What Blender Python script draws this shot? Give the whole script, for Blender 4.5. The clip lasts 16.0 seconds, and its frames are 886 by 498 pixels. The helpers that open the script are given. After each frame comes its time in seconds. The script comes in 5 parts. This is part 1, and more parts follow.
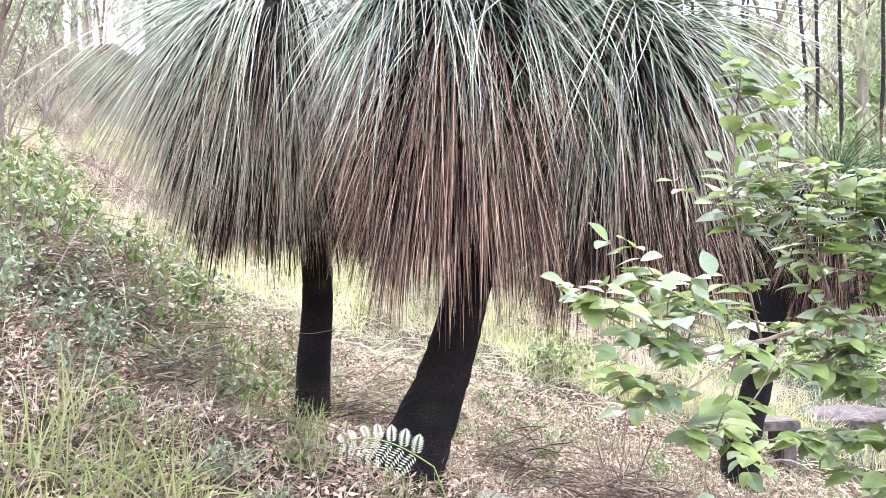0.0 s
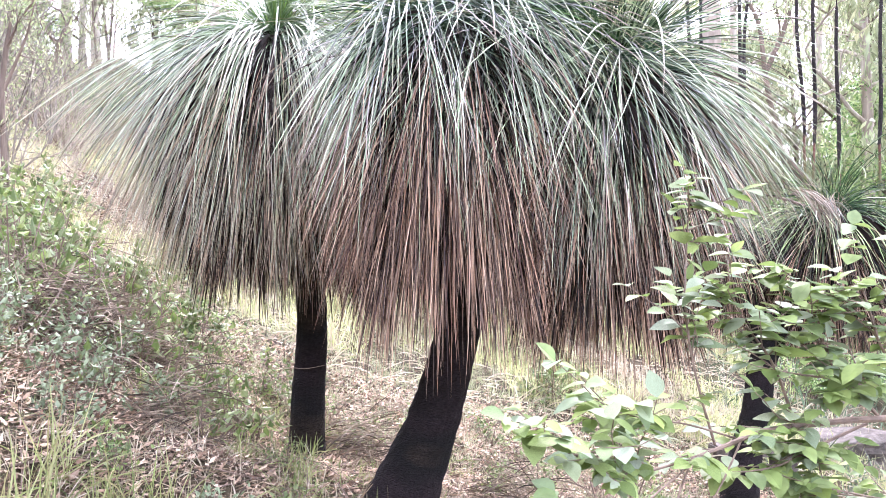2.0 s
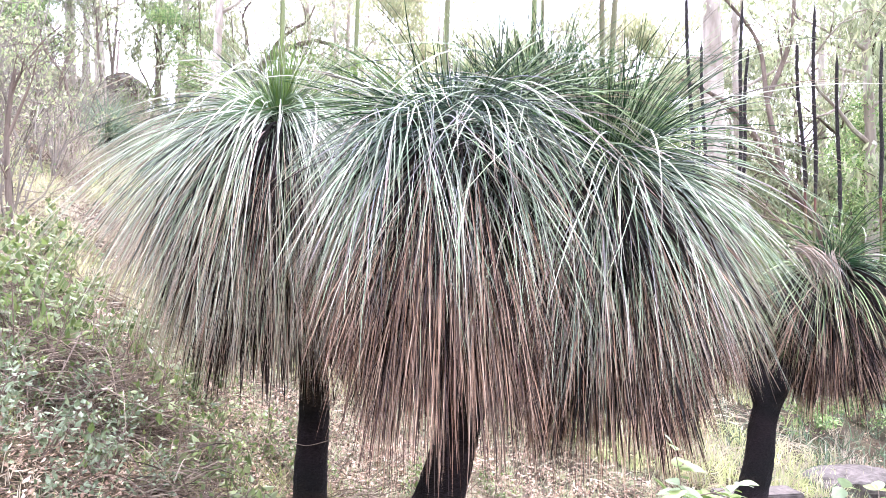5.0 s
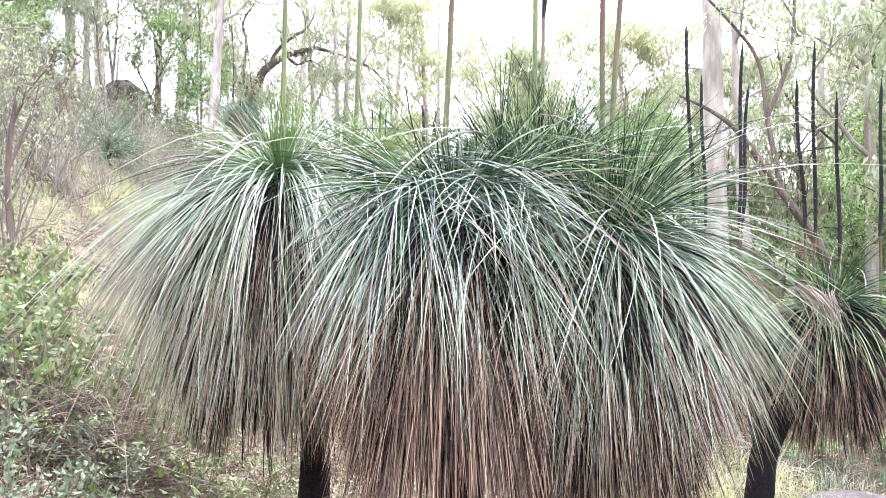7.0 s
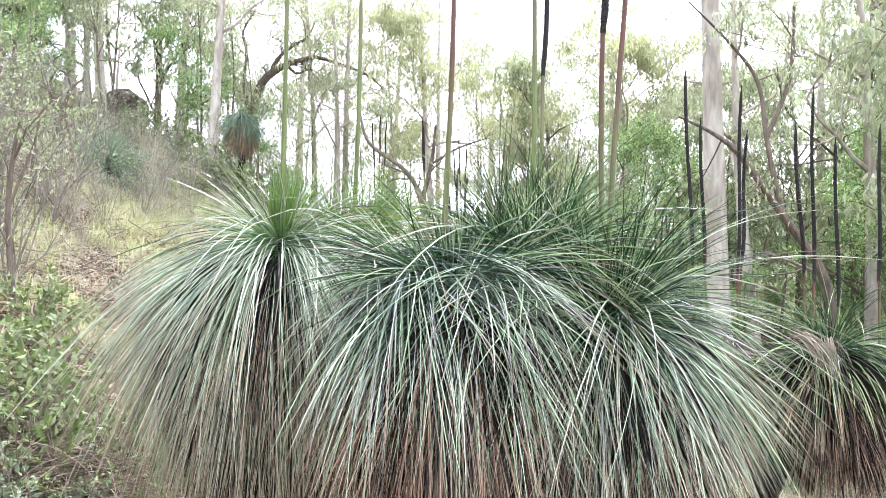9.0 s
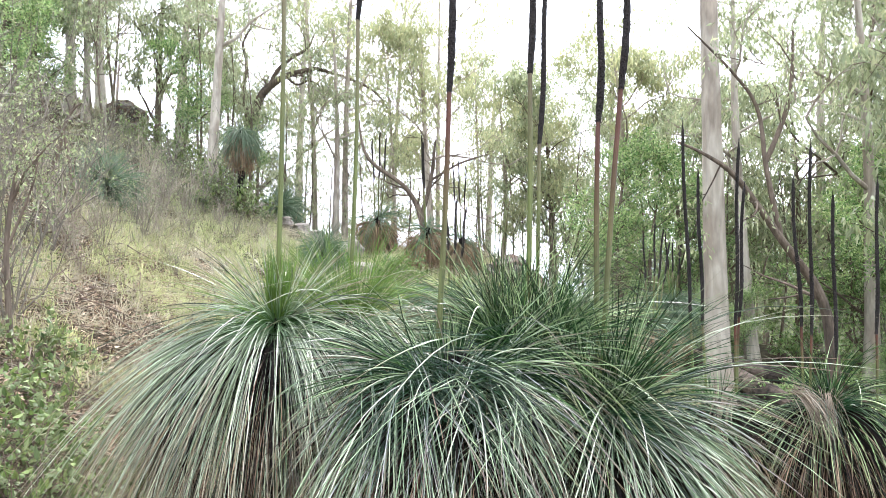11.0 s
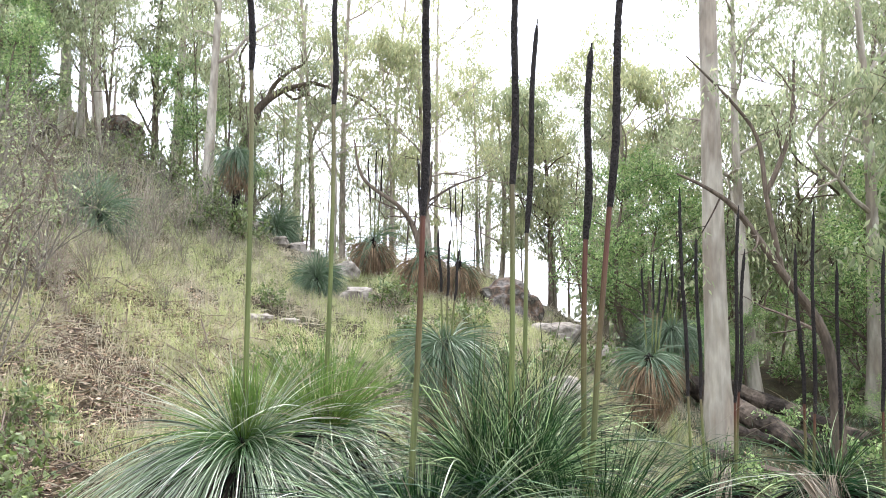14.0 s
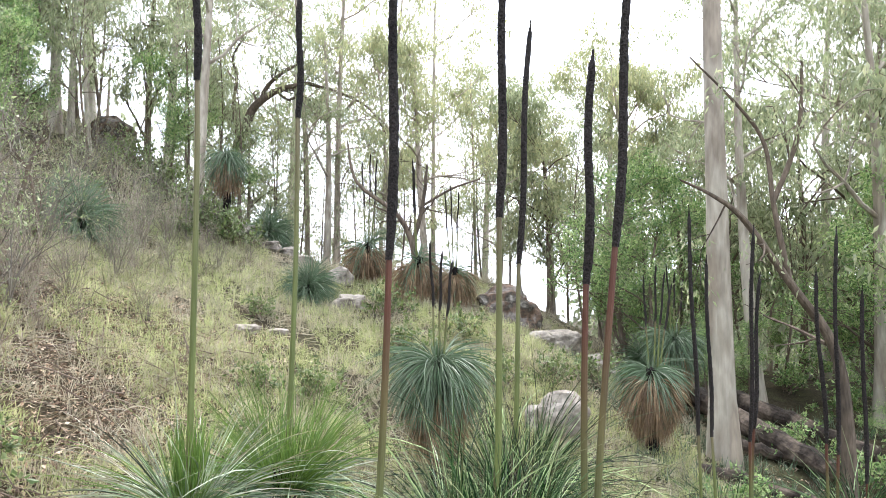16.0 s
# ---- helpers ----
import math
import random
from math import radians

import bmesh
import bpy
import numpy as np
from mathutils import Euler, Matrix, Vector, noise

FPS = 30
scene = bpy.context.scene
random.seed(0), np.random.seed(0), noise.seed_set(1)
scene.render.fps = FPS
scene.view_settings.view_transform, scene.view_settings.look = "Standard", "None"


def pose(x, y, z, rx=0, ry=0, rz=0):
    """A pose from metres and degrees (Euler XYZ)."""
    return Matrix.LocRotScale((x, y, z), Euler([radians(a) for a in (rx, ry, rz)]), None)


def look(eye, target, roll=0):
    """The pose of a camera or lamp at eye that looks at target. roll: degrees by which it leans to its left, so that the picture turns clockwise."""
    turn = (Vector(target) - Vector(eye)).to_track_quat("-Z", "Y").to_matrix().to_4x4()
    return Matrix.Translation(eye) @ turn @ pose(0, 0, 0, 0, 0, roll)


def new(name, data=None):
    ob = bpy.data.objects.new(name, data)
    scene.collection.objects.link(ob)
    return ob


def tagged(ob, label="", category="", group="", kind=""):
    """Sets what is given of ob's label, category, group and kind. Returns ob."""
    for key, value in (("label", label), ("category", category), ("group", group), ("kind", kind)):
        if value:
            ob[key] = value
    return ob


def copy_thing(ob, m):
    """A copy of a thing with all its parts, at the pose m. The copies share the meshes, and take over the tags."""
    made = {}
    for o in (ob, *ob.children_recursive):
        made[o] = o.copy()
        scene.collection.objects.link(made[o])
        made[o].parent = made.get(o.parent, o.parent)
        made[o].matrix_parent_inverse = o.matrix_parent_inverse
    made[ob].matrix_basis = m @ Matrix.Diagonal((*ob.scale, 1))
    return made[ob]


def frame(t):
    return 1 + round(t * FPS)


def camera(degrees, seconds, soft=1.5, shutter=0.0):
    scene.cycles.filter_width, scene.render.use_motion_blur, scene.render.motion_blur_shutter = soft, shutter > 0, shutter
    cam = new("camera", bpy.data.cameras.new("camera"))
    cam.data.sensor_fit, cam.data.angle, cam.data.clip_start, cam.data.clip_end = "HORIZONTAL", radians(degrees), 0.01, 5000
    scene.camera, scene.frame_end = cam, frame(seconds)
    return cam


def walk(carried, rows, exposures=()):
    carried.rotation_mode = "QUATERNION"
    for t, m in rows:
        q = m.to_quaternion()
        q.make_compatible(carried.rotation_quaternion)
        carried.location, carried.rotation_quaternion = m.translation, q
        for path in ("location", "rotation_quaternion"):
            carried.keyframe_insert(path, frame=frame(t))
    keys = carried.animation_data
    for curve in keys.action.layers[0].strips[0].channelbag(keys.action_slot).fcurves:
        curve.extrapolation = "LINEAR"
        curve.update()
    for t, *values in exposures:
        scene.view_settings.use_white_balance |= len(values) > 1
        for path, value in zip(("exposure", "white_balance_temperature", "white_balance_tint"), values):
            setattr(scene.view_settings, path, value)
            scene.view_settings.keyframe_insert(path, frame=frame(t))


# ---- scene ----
cam = camera(63.9, 16.0, soft=0.75)
# seconds, eye x y z, yaw, pitch, roll
ROWS = [
    (0.0, -0.071, -0.002, 1.260, -0.07, 1.21, -0.08),
    (0.5, -0.027, -0.011, 1.285, 0.11, 1.47, -0.10),
    (1.0, 0.004, -0.017, 1.330, 0.25, 1.68, -0.12),
    (1.5, 0.024, -0.023, 1.392, 0.37, 1.85, -0.14),
    (2.0, 0.037, -0.029, 1.469, 0.47, 1.97, -0.15),
    (2.5, 0.045, -0.037, 1.555, 0.54, 2.07, -0.16),
    (3.0, 0.049, -0.046, 1.650, 0.60, 2.14, -0.17),
    (3.5, 0.051, -0.056, 1.750, 0.64, 2.19, -0.18),
    (4.0, 0.052, -0.066, 1.854, 0.67, 2.22, -0.19),
    (4.5, 0.052, -0.076, 1.961, 0.69, 2.24, -0.20),
    (5.0, 0.051, -0.085, 2.070, 0.70, 2.25, -0.20),
    (5.5, 0.050, -0.094, 2.181, 0.70, 2.25, -0.21),
    (6.0, 0.049, -0.102, 2.295, 0.71, 2.25, -0.21),
    (6.5, 0.048, -0.110, 2.412, 0.70, 2.24, -0.21),
    (7.0, 0.047, -0.119, 2.533, 0.70, 2.24, -0.22),
    (7.5, 0.047, -0.128, 2.659, 0.70, 2.25, -0.22),
    (8.0, 0.048, -0.138, 2.790, 0.70, 2.25, -0.22),
    (8.5, 0.050, -0.149, 2.927, 0.70, 2.27, -0.22),
    (9.0, 0.053, -0.161, 3.071, 0.70, 2.28, -0.22),
    (9.5, 0.059, -0.172, 3.220, 0.70, 2.31, -0.22),
    (10.0, 0.066, -0.181, 3.374, 0.71, 2.34, -0.23),
    (10.5, 0.077, -0.186, 3.532, 0.72, 2.37, -0.23),
    (11.0, 0.091, -0.185, 3.692, 0.73, 2.41, -0.23),
    (11.5, 0.109, -0.174, 3.851, 0.74, 2.45, -0.24),
    (12.0, 0.131, -0.151, 4.006, 0.76, 2.50, -0.24),
    (12.5, 0.158, -0.110, 4.154, 0.77, 2.54, -0.25),
    (13.0, 0.188, -0.049, 4.292, 0.78, 2.58, -0.25),
    (13.5, 0.223, 0.038, 4.417, 0.79, 2.61, -0.26),
    (14.0, 0.259, 0.152, 4.527, 0.79, 2.63, -0.27),
    (14.5, 0.298, 0.296, 4.621, 0.79, 2.64, -0.28),
    (15.0, 0.335, 0.472, 4.699, 0.78, 2.64, -0.29),
    (15.5, 0.369, 0.676, 4.765, 0.76, 2.60, -0.30),
    (16.0, 0.395, 0.904, 4.825, 0.72, 2.55, -0.32),
]


def eye_pose(x, y, z, yaw, pitch, roll):
    a, b = radians(yaw), radians(pitch)
    way = Vector((-math.sin(a) * math.cos(b), math.cos(a) * math.cos(b), math.sin(b)))
    return look((x, y, z), Vector((x, y, z)) + way, roll)


walk(cam, [(r[0], eye_pose(*r[1:])) for r in ROWS],
     exposures=[(0, 2.66, 5830, 27), (3.5, 2.77, 5790, 33), (7, 2.54, 5800, 24), (9.5, 2.17, 5970, 16), (12.5, 1.74, 6130, 14), (14, 1.68, 6130, 14), (16, 1.63, 6130, 13)])

# ---------------- sky and light: bright overcast ----------------
SUN_UP, SUN_TURN = 52, 10
world = bpy.data.worlds.new("overcast_sky")
scene.world = world
world.use_nodes = True
wn, wl = world.node_tree.nodes, world.node_tree.links
sky = wn.new("ShaderNodeTexSky")
sky.sky_type = "NISHITA"
sky.sun_disc = False
sky.sun_elevation, sky.sun_rotation = radians(SUN_UP), radians(SUN_TURN)
sky.air_density, sky.dust_density, sky.ozone_density = 1.0, 6.0, 1.0
veil = wn.new("ShaderNodeMixRGB")
veil.inputs[0].default_value = 0.8
veil.inputs[2].default_value = (8.7, 9.2, 9.9, 1)
wl.new(sky.outputs[0], veil.inputs[1])
wl.new(veil.outputs[0], wn["Background"].inputs[0])
wn["Background"].inputs[1].default_value = 0.135

sun = new("sun", bpy.data.lights.new("sun", "SUN"))
sun.data.energy, sun.data.angle, sun.data.color = 2.0, radians(16), (1.0, 0.96, 0.9)
sun.rotation_euler = (radians(90 - SUN_UP), 0, radians(180 - SUN_TURN))


# ---------------- mesh helpers ----------------
def mesh_of(name, V, F, smooth=False):
    """A mesh from an (n, 3) array of places and an (m, k) array of faces with k corners each."""
    V, F = np.asarray(V, np.float32), np.asarray(F, np.int32)
    me = bpy.data.meshes.new(name)
    me.vertices.add(len(V))
    me.vertices.foreach_set("co", V.ravel())
    me.loops.add(F.size)
    me.loops.foreach_set("vertex_index", F.ravel())
    me.polygons.add(len(F))
    me.polygons.foreach_set("loop_start", np.arange(0, F.size, F.shape[1], dtype=np.int32))
    me.polygons.foreach_set("use_smooth", np.full(len(F), smooth))
    me.update(calc_edges=True)
    return me


class Pile:
    """Gathers quads into one mesh."""

    def __init__(self):
        self.V, self.F, self.n = [], [], 0
        self.along = []

    def add(self, V, F):
        self.V.append(np.asarray(V, float))
        self.F.append(np.asarray(F) + self.n)
        self.n += len(V)

    def tube(self, pts, radii, sides=8, rough=0.0, seed=0, cap=True):
        """A round limb along a polyline; rough: uneven girth as a share of the radius."""
        pts, radii = np.asarray(pts, float), np.asarray(radii, float)
        n = len(pts)
        t = np.gradient(pts, axis=0)
        t /= np.linalg.norm(t, axis=1)[:, None] + 1e-9
        ref = np.array((0.31, 0.95, 0.05)) if abs(t[n // 2][2]) > 0.7 else np.array((0, 0, 1.0))
        a = np.cross(t, ref)
        a /= np.linalg.norm(a, axis=1)[:, None] + 1e-9
        b = np.cross(t, a)
        th = np.arange(sides) * 2 * math.pi / sides
        r = radii[:, None] * np.ones(sides)
        if rough:
            r = r * (1 + rough * np.random.RandomState(seed).uniform(-1, 1, r.shape))
        ring = pts[:, None] + r[..., None] * (np.cos(th)[None, :, None] * a[:, None] + np.sin(th)[None, :, None] * b[:, None])
        i, j = np.meshgrid(np.arange(n - 1), np.arange(sides), indexing="ij")
        k = (j + 1) % sides
        F = np.stack([i * sides + j, i * sides + k, (i + 1) * sides + k, (i + 1) * sides + j], -1).reshape(-1, 4)
        V = ring.reshape(-1, 3)
        if cap:
            V = np.vstack([V, pts[-1] + t[-1] * radii[-1] * 0.5, pts[-1] + t[-1] * radii[-1] * 0.5])
            j = np.arange(0, sides, 2)
            top = (n - 1) * sides
            F = np.vstack([F, np.stack([top + j, top + (j + 1) % sides, top + (j + 2) % sides, np.full(len(j), n * sides)], -1)])
        self.add(V, F)

    def strands(self, P, W, sides=3, seed=0):
        """Blades along N polylines P (N, S, 3) of half width W (N, S): flat with 2 sides, keeled with 3."""
        N, S, _ = P.shape
        t = np.gradient(P, axis=1)
        t /= np.linalg.norm(t, axis=2)[..., None] + 1e-9
        ref = np.random.RandomState(seed).normal(size=(N, 1, 3)) * np.array((1, 1, 0.15))
        a = np.cross(t, ref)
        a /= np.linalg.norm(a, axis=2)[..., None] + 1e-9
        b = np.cross(t, a)
        w = W[..., None]
        if sides == 2:
            ring = np.stack([P + a * w, P - a * w], 2)
            pairs = [(0, 1)]
        else:
            ring = np.stack([P + a * w, P + b * w * 0.7, P - a * w], 2)
            pairs = [(0, 1), (1, 2)]
        m = ring.shape[2]
        base = (np.arange(N)[:, None] * S + np.arange(S - 1)[None]) * m
        F = [np.stack([base + p, base + q, base + m + q, base + m + p], -1).reshape(-1, 4) for p, q in pairs]
        self.add(ring.reshape(-1, 3), np.vstack(F))
        self.along.append(np.broadcast_to(np.linspace(0, 1, S)[None, :, None], (N, S, m)).ravel())

    def leaves(self, C, D, S, L, W):
        """Pointed leaves: foot C, way D, side S, length L and half width W."""
        L, W = np.asarray(L)[:, None], np.asarray(W)[:, None]
        N = np.cross(D, S)
        V = np.stack([C, C + D * L * 0.42 + S * W + N * W * 0.25, C + D * L - N * L * 0.08, C + D * L * 0.42 - S * W + N * W * 0.25], 1)
        self.add(V.reshape(-1, 3), np.arange(len(C) * 4).reshape(-1, 4))

    def mesh(self, name, smooth=False):
        me = mesh_of(name, np.vstack(self.V), np.vstack(self.F), smooth)
        if sum(map(len, self.along)) == self.n:
            me.attributes.new("along", "FLOAT", "POINT").data.foreach_set("value", np.concatenate(self.along).astype(np.float32))
        return me


def base_of(ob):
    """Where the thing stands to which this object belongs."""
    while ob.parent:
        ob = ob.parent
    return ob.location.copy() if ob.type == "EMPTY" else Vector()


def part(name, data, material, parent=None, label="", kind=""):
    """One mesh object of a mesh, a Pile or a bmesh, under a thing or a part."""
    if isinstance(data, Pile):
        data = data.mesh(name)
    elif isinstance(data, bmesh.types.BMesh):
        bm, data = data, bpy.data.meshes.new(name)
        bm.to_mesh(data)
        bm.free()
    ob = new(name, data)
    if material and not data.materials:
        data.materials.append(material)
    if parent:
        ob.parent = parent
        ob.matrix_parent_inverse = Matrix.Translation(-base_of(parent)) if not parent.parent else Matrix()
    return tagged(ob, label, kind=kind)


def unit(v):
    return v / (np.linalg.norm(v, axis=-1, keepdims=True) + 1e-9)


# ---------------- materials ----------------
def material(name, colours, rough=0.7, by="island", grain=8.0, grain_amount=0.35, bump=0.0, bump_scale=40.0, through_light=0.0,
             stretch=(1, 1, 1), gloss=0.3, stains=0.8):
    """A surface whose colour varies piece by piece (island, object) or by patches (noise), with grain and fine relief."""
    m = bpy.data.materials.new(name)
    m.use_nodes = True
    n, l = m.node_tree.nodes, m.node_tree.links
    bsdf = n["Principled BSDF"]
    ramp = n.new("ShaderNodeValToRGB")
    els = ramp.color_ramp.elements
    while len(els) < len(colours):
        els.new(0.5)
    for k, c in enumerate(colours):
        els[k].position = k / max(1, len(colours) - 1)
        els[k].color = (*c, 1)
    co = n.new("ShaderNodeTexCoord")
    mp = n.new("ShaderNodeMapping")
    mp.inputs["Scale"].default_value = stretch
    l.new(co.outputs["Object"], mp.inputs[0])
    if by == "island":
        g = n.new("ShaderNodeNewGeometry")
        l.new(g.outputs["Random Per Island"], ramp.inputs[0])
    elif by == "object":
        g = n.new("ShaderNodeObjectInfo")
        l.new(g.outputs["Random"], ramp.inputs[0])
    else:
        g = n.new("ShaderNodeTexNoise")
        g.inputs["Scale"].default_value = stains
        g.inputs["Detail"].default_value = 5
        spread = n.new("ShaderNodeMapRange")
        spread.inputs[1].default_value, spread.inputs[2].default_value = 0.3, 0.7
        l.new(mp.outputs[0], g.inputs["Vector"])
        l.new(g.outputs[0], spread.inputs[0])
        l.new(spread.outputs[0], ramp.inputs[0])
    fine = n.new("ShaderNodeTexNoise")
    fine.inputs["Scale"].default_value = grain
    fine.inputs["Detail"].default_value = 6
    l.new(mp.outputs[0], fine.inputs["Vector"])
    lift = n.new("ShaderNodeMapRange")
    lift.inputs[1].default_value, lift.inputs[2].default_value = 0.3, 0.7
    lift.inputs[3].default_value, lift.inputs[4].default_value = 1 - grain_amount, 1 + grain_amount
    l.new(fine.outputs[0], lift.inputs[0])
    mul = n.new("ShaderNodeVectorMath")
    mul.operation = "MULTIPLY"
    l.new(ramp.outputs[0], mul.inputs[0])
    l.new(lift.outputs[0], mul.inputs[1])
    l.new(mul.outputs[0], bsdf.inputs["Base Color"])
    bsdf.inputs["Roughness"].default_value = rough
    bsdf.inputs["Specular IOR Level"].default_value = gloss
    if bump:
        bt = n.new("ShaderNodeTexNoise")
        bt.inputs["Scale"].default_value = bump_scale
        bt.inputs["Detail"].default_value = 6
        bn = n.new("ShaderNodeBump")
        bn.inputs["Strength"].default_value = bump
        bn.inputs["Distance"].default_value = 0.03
        l.new(mp.outputs[0], bt.inputs["Vector"])
        l.new(bt.outputs[0], bn.inputs["Height"])
        l.new(bn.outputs[0], bsdf.inputs["Normal"])
    if through_light:
        tr = n.new("ShaderNodeBsdfTranslucent")
        mix = n.new("ShaderNodeMixShader")
        mix.inputs[0].default_value = through_light
        l.new(mul.outputs[0], tr.inputs[0])
        l.new(bsdf.outputs[0], mix.inputs[1])
        l.new(tr.outputs[0], mix.inputs[2])
        l.new(mix.outputs[0], n["Material Output"].inputs[0])
    return m


# Next three: near-black blades stand for shaded gaps, silvery ones for sky sheen.
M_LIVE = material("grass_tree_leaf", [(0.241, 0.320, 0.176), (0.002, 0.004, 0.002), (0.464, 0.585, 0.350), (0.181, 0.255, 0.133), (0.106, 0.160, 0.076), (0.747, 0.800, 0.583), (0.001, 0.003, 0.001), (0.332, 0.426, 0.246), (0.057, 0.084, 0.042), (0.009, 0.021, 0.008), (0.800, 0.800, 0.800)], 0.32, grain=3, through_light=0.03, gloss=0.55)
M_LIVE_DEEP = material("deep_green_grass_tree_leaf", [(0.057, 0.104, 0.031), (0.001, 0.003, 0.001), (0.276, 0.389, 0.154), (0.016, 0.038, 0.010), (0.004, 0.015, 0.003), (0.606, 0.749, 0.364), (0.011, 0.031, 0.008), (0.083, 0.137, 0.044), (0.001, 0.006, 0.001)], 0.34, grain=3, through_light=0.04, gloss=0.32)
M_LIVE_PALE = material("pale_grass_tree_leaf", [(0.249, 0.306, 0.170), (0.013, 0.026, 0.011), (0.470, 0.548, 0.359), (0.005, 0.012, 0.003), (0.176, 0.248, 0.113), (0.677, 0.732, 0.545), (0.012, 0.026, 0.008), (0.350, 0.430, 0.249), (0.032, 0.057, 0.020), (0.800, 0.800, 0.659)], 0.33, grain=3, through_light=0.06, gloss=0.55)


def dry_tips(m, tip, start, end, fresh, first=.14, last=.55):
    """Leaves dry out from the tip: from green at the foot to straw at the end, each to its own degree. A near-black
    fresh puts shade into the foot.
    """
    n, l = m.node_tree.nodes, m.node_tree.links
    at = n.new("ShaderNodeAttribute")
    at.attribute_name = "along"
    own = n.new("ShaderNodeNewGeometry")
    add = n.new("ShaderNodeMath")
    add.operation = "MULTIPLY_ADD"
    add.inputs[1].default_value = .5
    l.new(own.outputs["Random Per Island"], add.inputs[0])
    l.new(at.outputs["Fac"], add.inputs[2])
    rng = n.new("ShaderNodeMapRange")
    rng.inputs[1].default_value, rng.inputs[2].default_value = start + .25, end + .25
    l.new(add.outputs[0], rng.inputs[0])
    mix = n.new("ShaderNodeMixRGB")
    mul = next(k for k in n if k.type == "VECT_MATH")
    old = mul.inputs[0].links[0].from_socket
    l.new(rng.outputs[0], mix.inputs[0])
    l.new(old, mix.inputs[1])
    mix.inputs[2].default_value = (*tip, 1)
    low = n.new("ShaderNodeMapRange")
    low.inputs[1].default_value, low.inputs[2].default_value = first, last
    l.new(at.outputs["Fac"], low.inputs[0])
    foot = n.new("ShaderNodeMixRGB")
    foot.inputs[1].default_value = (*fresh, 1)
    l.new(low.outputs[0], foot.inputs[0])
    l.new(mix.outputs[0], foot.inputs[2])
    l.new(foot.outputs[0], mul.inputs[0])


# Feet of these two near black: the shade inside the crown, in the colour.
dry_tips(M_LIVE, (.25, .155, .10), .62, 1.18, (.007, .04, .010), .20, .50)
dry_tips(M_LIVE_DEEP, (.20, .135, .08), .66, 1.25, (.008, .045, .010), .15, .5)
dry_tips(M_LIVE_PALE, (.28, .20, .12), .56, 1.1, (.06, .15, .035), .05, .34)
# Deep green leaves, blacker than their own tone for the shade between them.
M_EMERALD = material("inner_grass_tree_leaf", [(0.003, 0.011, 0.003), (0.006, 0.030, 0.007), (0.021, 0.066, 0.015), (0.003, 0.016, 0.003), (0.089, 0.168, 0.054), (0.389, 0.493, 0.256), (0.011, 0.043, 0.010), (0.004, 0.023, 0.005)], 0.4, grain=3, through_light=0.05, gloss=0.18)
M_LIVE_FAR = material("grass_tree_leaf_far", [(0.054, 0.102, 0.041), (0.109, 0.156, 0.088), (0.184, 0.224, 0.150)], 0.5, grain=3, through_light=0.12)
M_HEART = material("young_grass_tree_leaf", [(0.091, 0.170, 0.030), (0.156, 0.230, 0.050), (0.065, 0.130, 0.025)], 0.45, grain=3, through_light=0.2)
# Black blades among the tan put the skirt's shaded gaps into the colour.
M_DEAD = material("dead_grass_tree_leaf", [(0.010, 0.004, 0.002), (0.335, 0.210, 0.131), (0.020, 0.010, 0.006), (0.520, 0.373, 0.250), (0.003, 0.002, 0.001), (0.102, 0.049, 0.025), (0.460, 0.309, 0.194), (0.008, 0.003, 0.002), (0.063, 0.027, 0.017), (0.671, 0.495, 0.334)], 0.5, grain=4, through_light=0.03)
# Near black to lay the shade between the leaves into the colour.
M_THATCH = material("old_shade_dark_thatch", [(0.009, 0.006, 0.004), (0.021, 0.012, 0.008), (0.005, 0.005, 0.004), (0.015, 0.009, 0.006), (0.003, 0.004, 0.003)], 0.8, grain=4, gloss=.15)
M_DEAD_FAR = material("dead_grass_tree_leaf_far", [(.20, .125, .065), (.27, .19, .105), (.12, .07, .04), (.17, .12, .065)], 0.7, grain=4)
M_CHAR = material("charred_trunk", [(.030, .021, .014), (0.006, 0.006, 0.005), (0.014, 0.010, 0.010), (0.009, 0.007, 0.006)], 0.9, by="noise", grain=45, grain_amount=.6, bump=1.0, bump_scale=60, gloss=.15, stretch=(1, 1, 2.2))
M_STALK = material("olive_flower_stalk", [(.22, .24, .09), (.27, .28, .13), (.20, .20, .08)], 0.55, by="noise", grain=25, grain_amount=.25, stretch=(1, 1, .08))
M_RUST = material("rusty_flower_stalk", [(.20, .07, .03), (.28, .12, .05), (.22, .17, .06)], 0.55, by="noise", grain=25, grain_amount=.3, stretch=(1, 1, .08))


def fade_up(m, low, high, start=.35, end=.85):
    """Stalks turn from one colour at the foot to another below the spike."""
    n, l = m.node_tree.nodes, m.node_tree.links
    co = n.new("ShaderNodeTexCoord")
    sep = n.new("ShaderNodeSeparateXYZ")
    ramp = n.new("ShaderNodeValToRGB")
    ramp.color_ramp.elements[0].position, ramp.color_ramp.elements[1].position = start, end
    ramp.color_ramp.elements[0].color, ramp.color_ramp.elements[1].color = (*low, 1), (*high, 1)
    l.new(co.outputs["Generated"], sep.inputs[0])
    l.new(sep.outputs[2], ramp.inputs[0])
    mul = next(k for k in n if k.type == "VECT_MATH")
    l.new(ramp.outputs[0], mul.inputs[0])


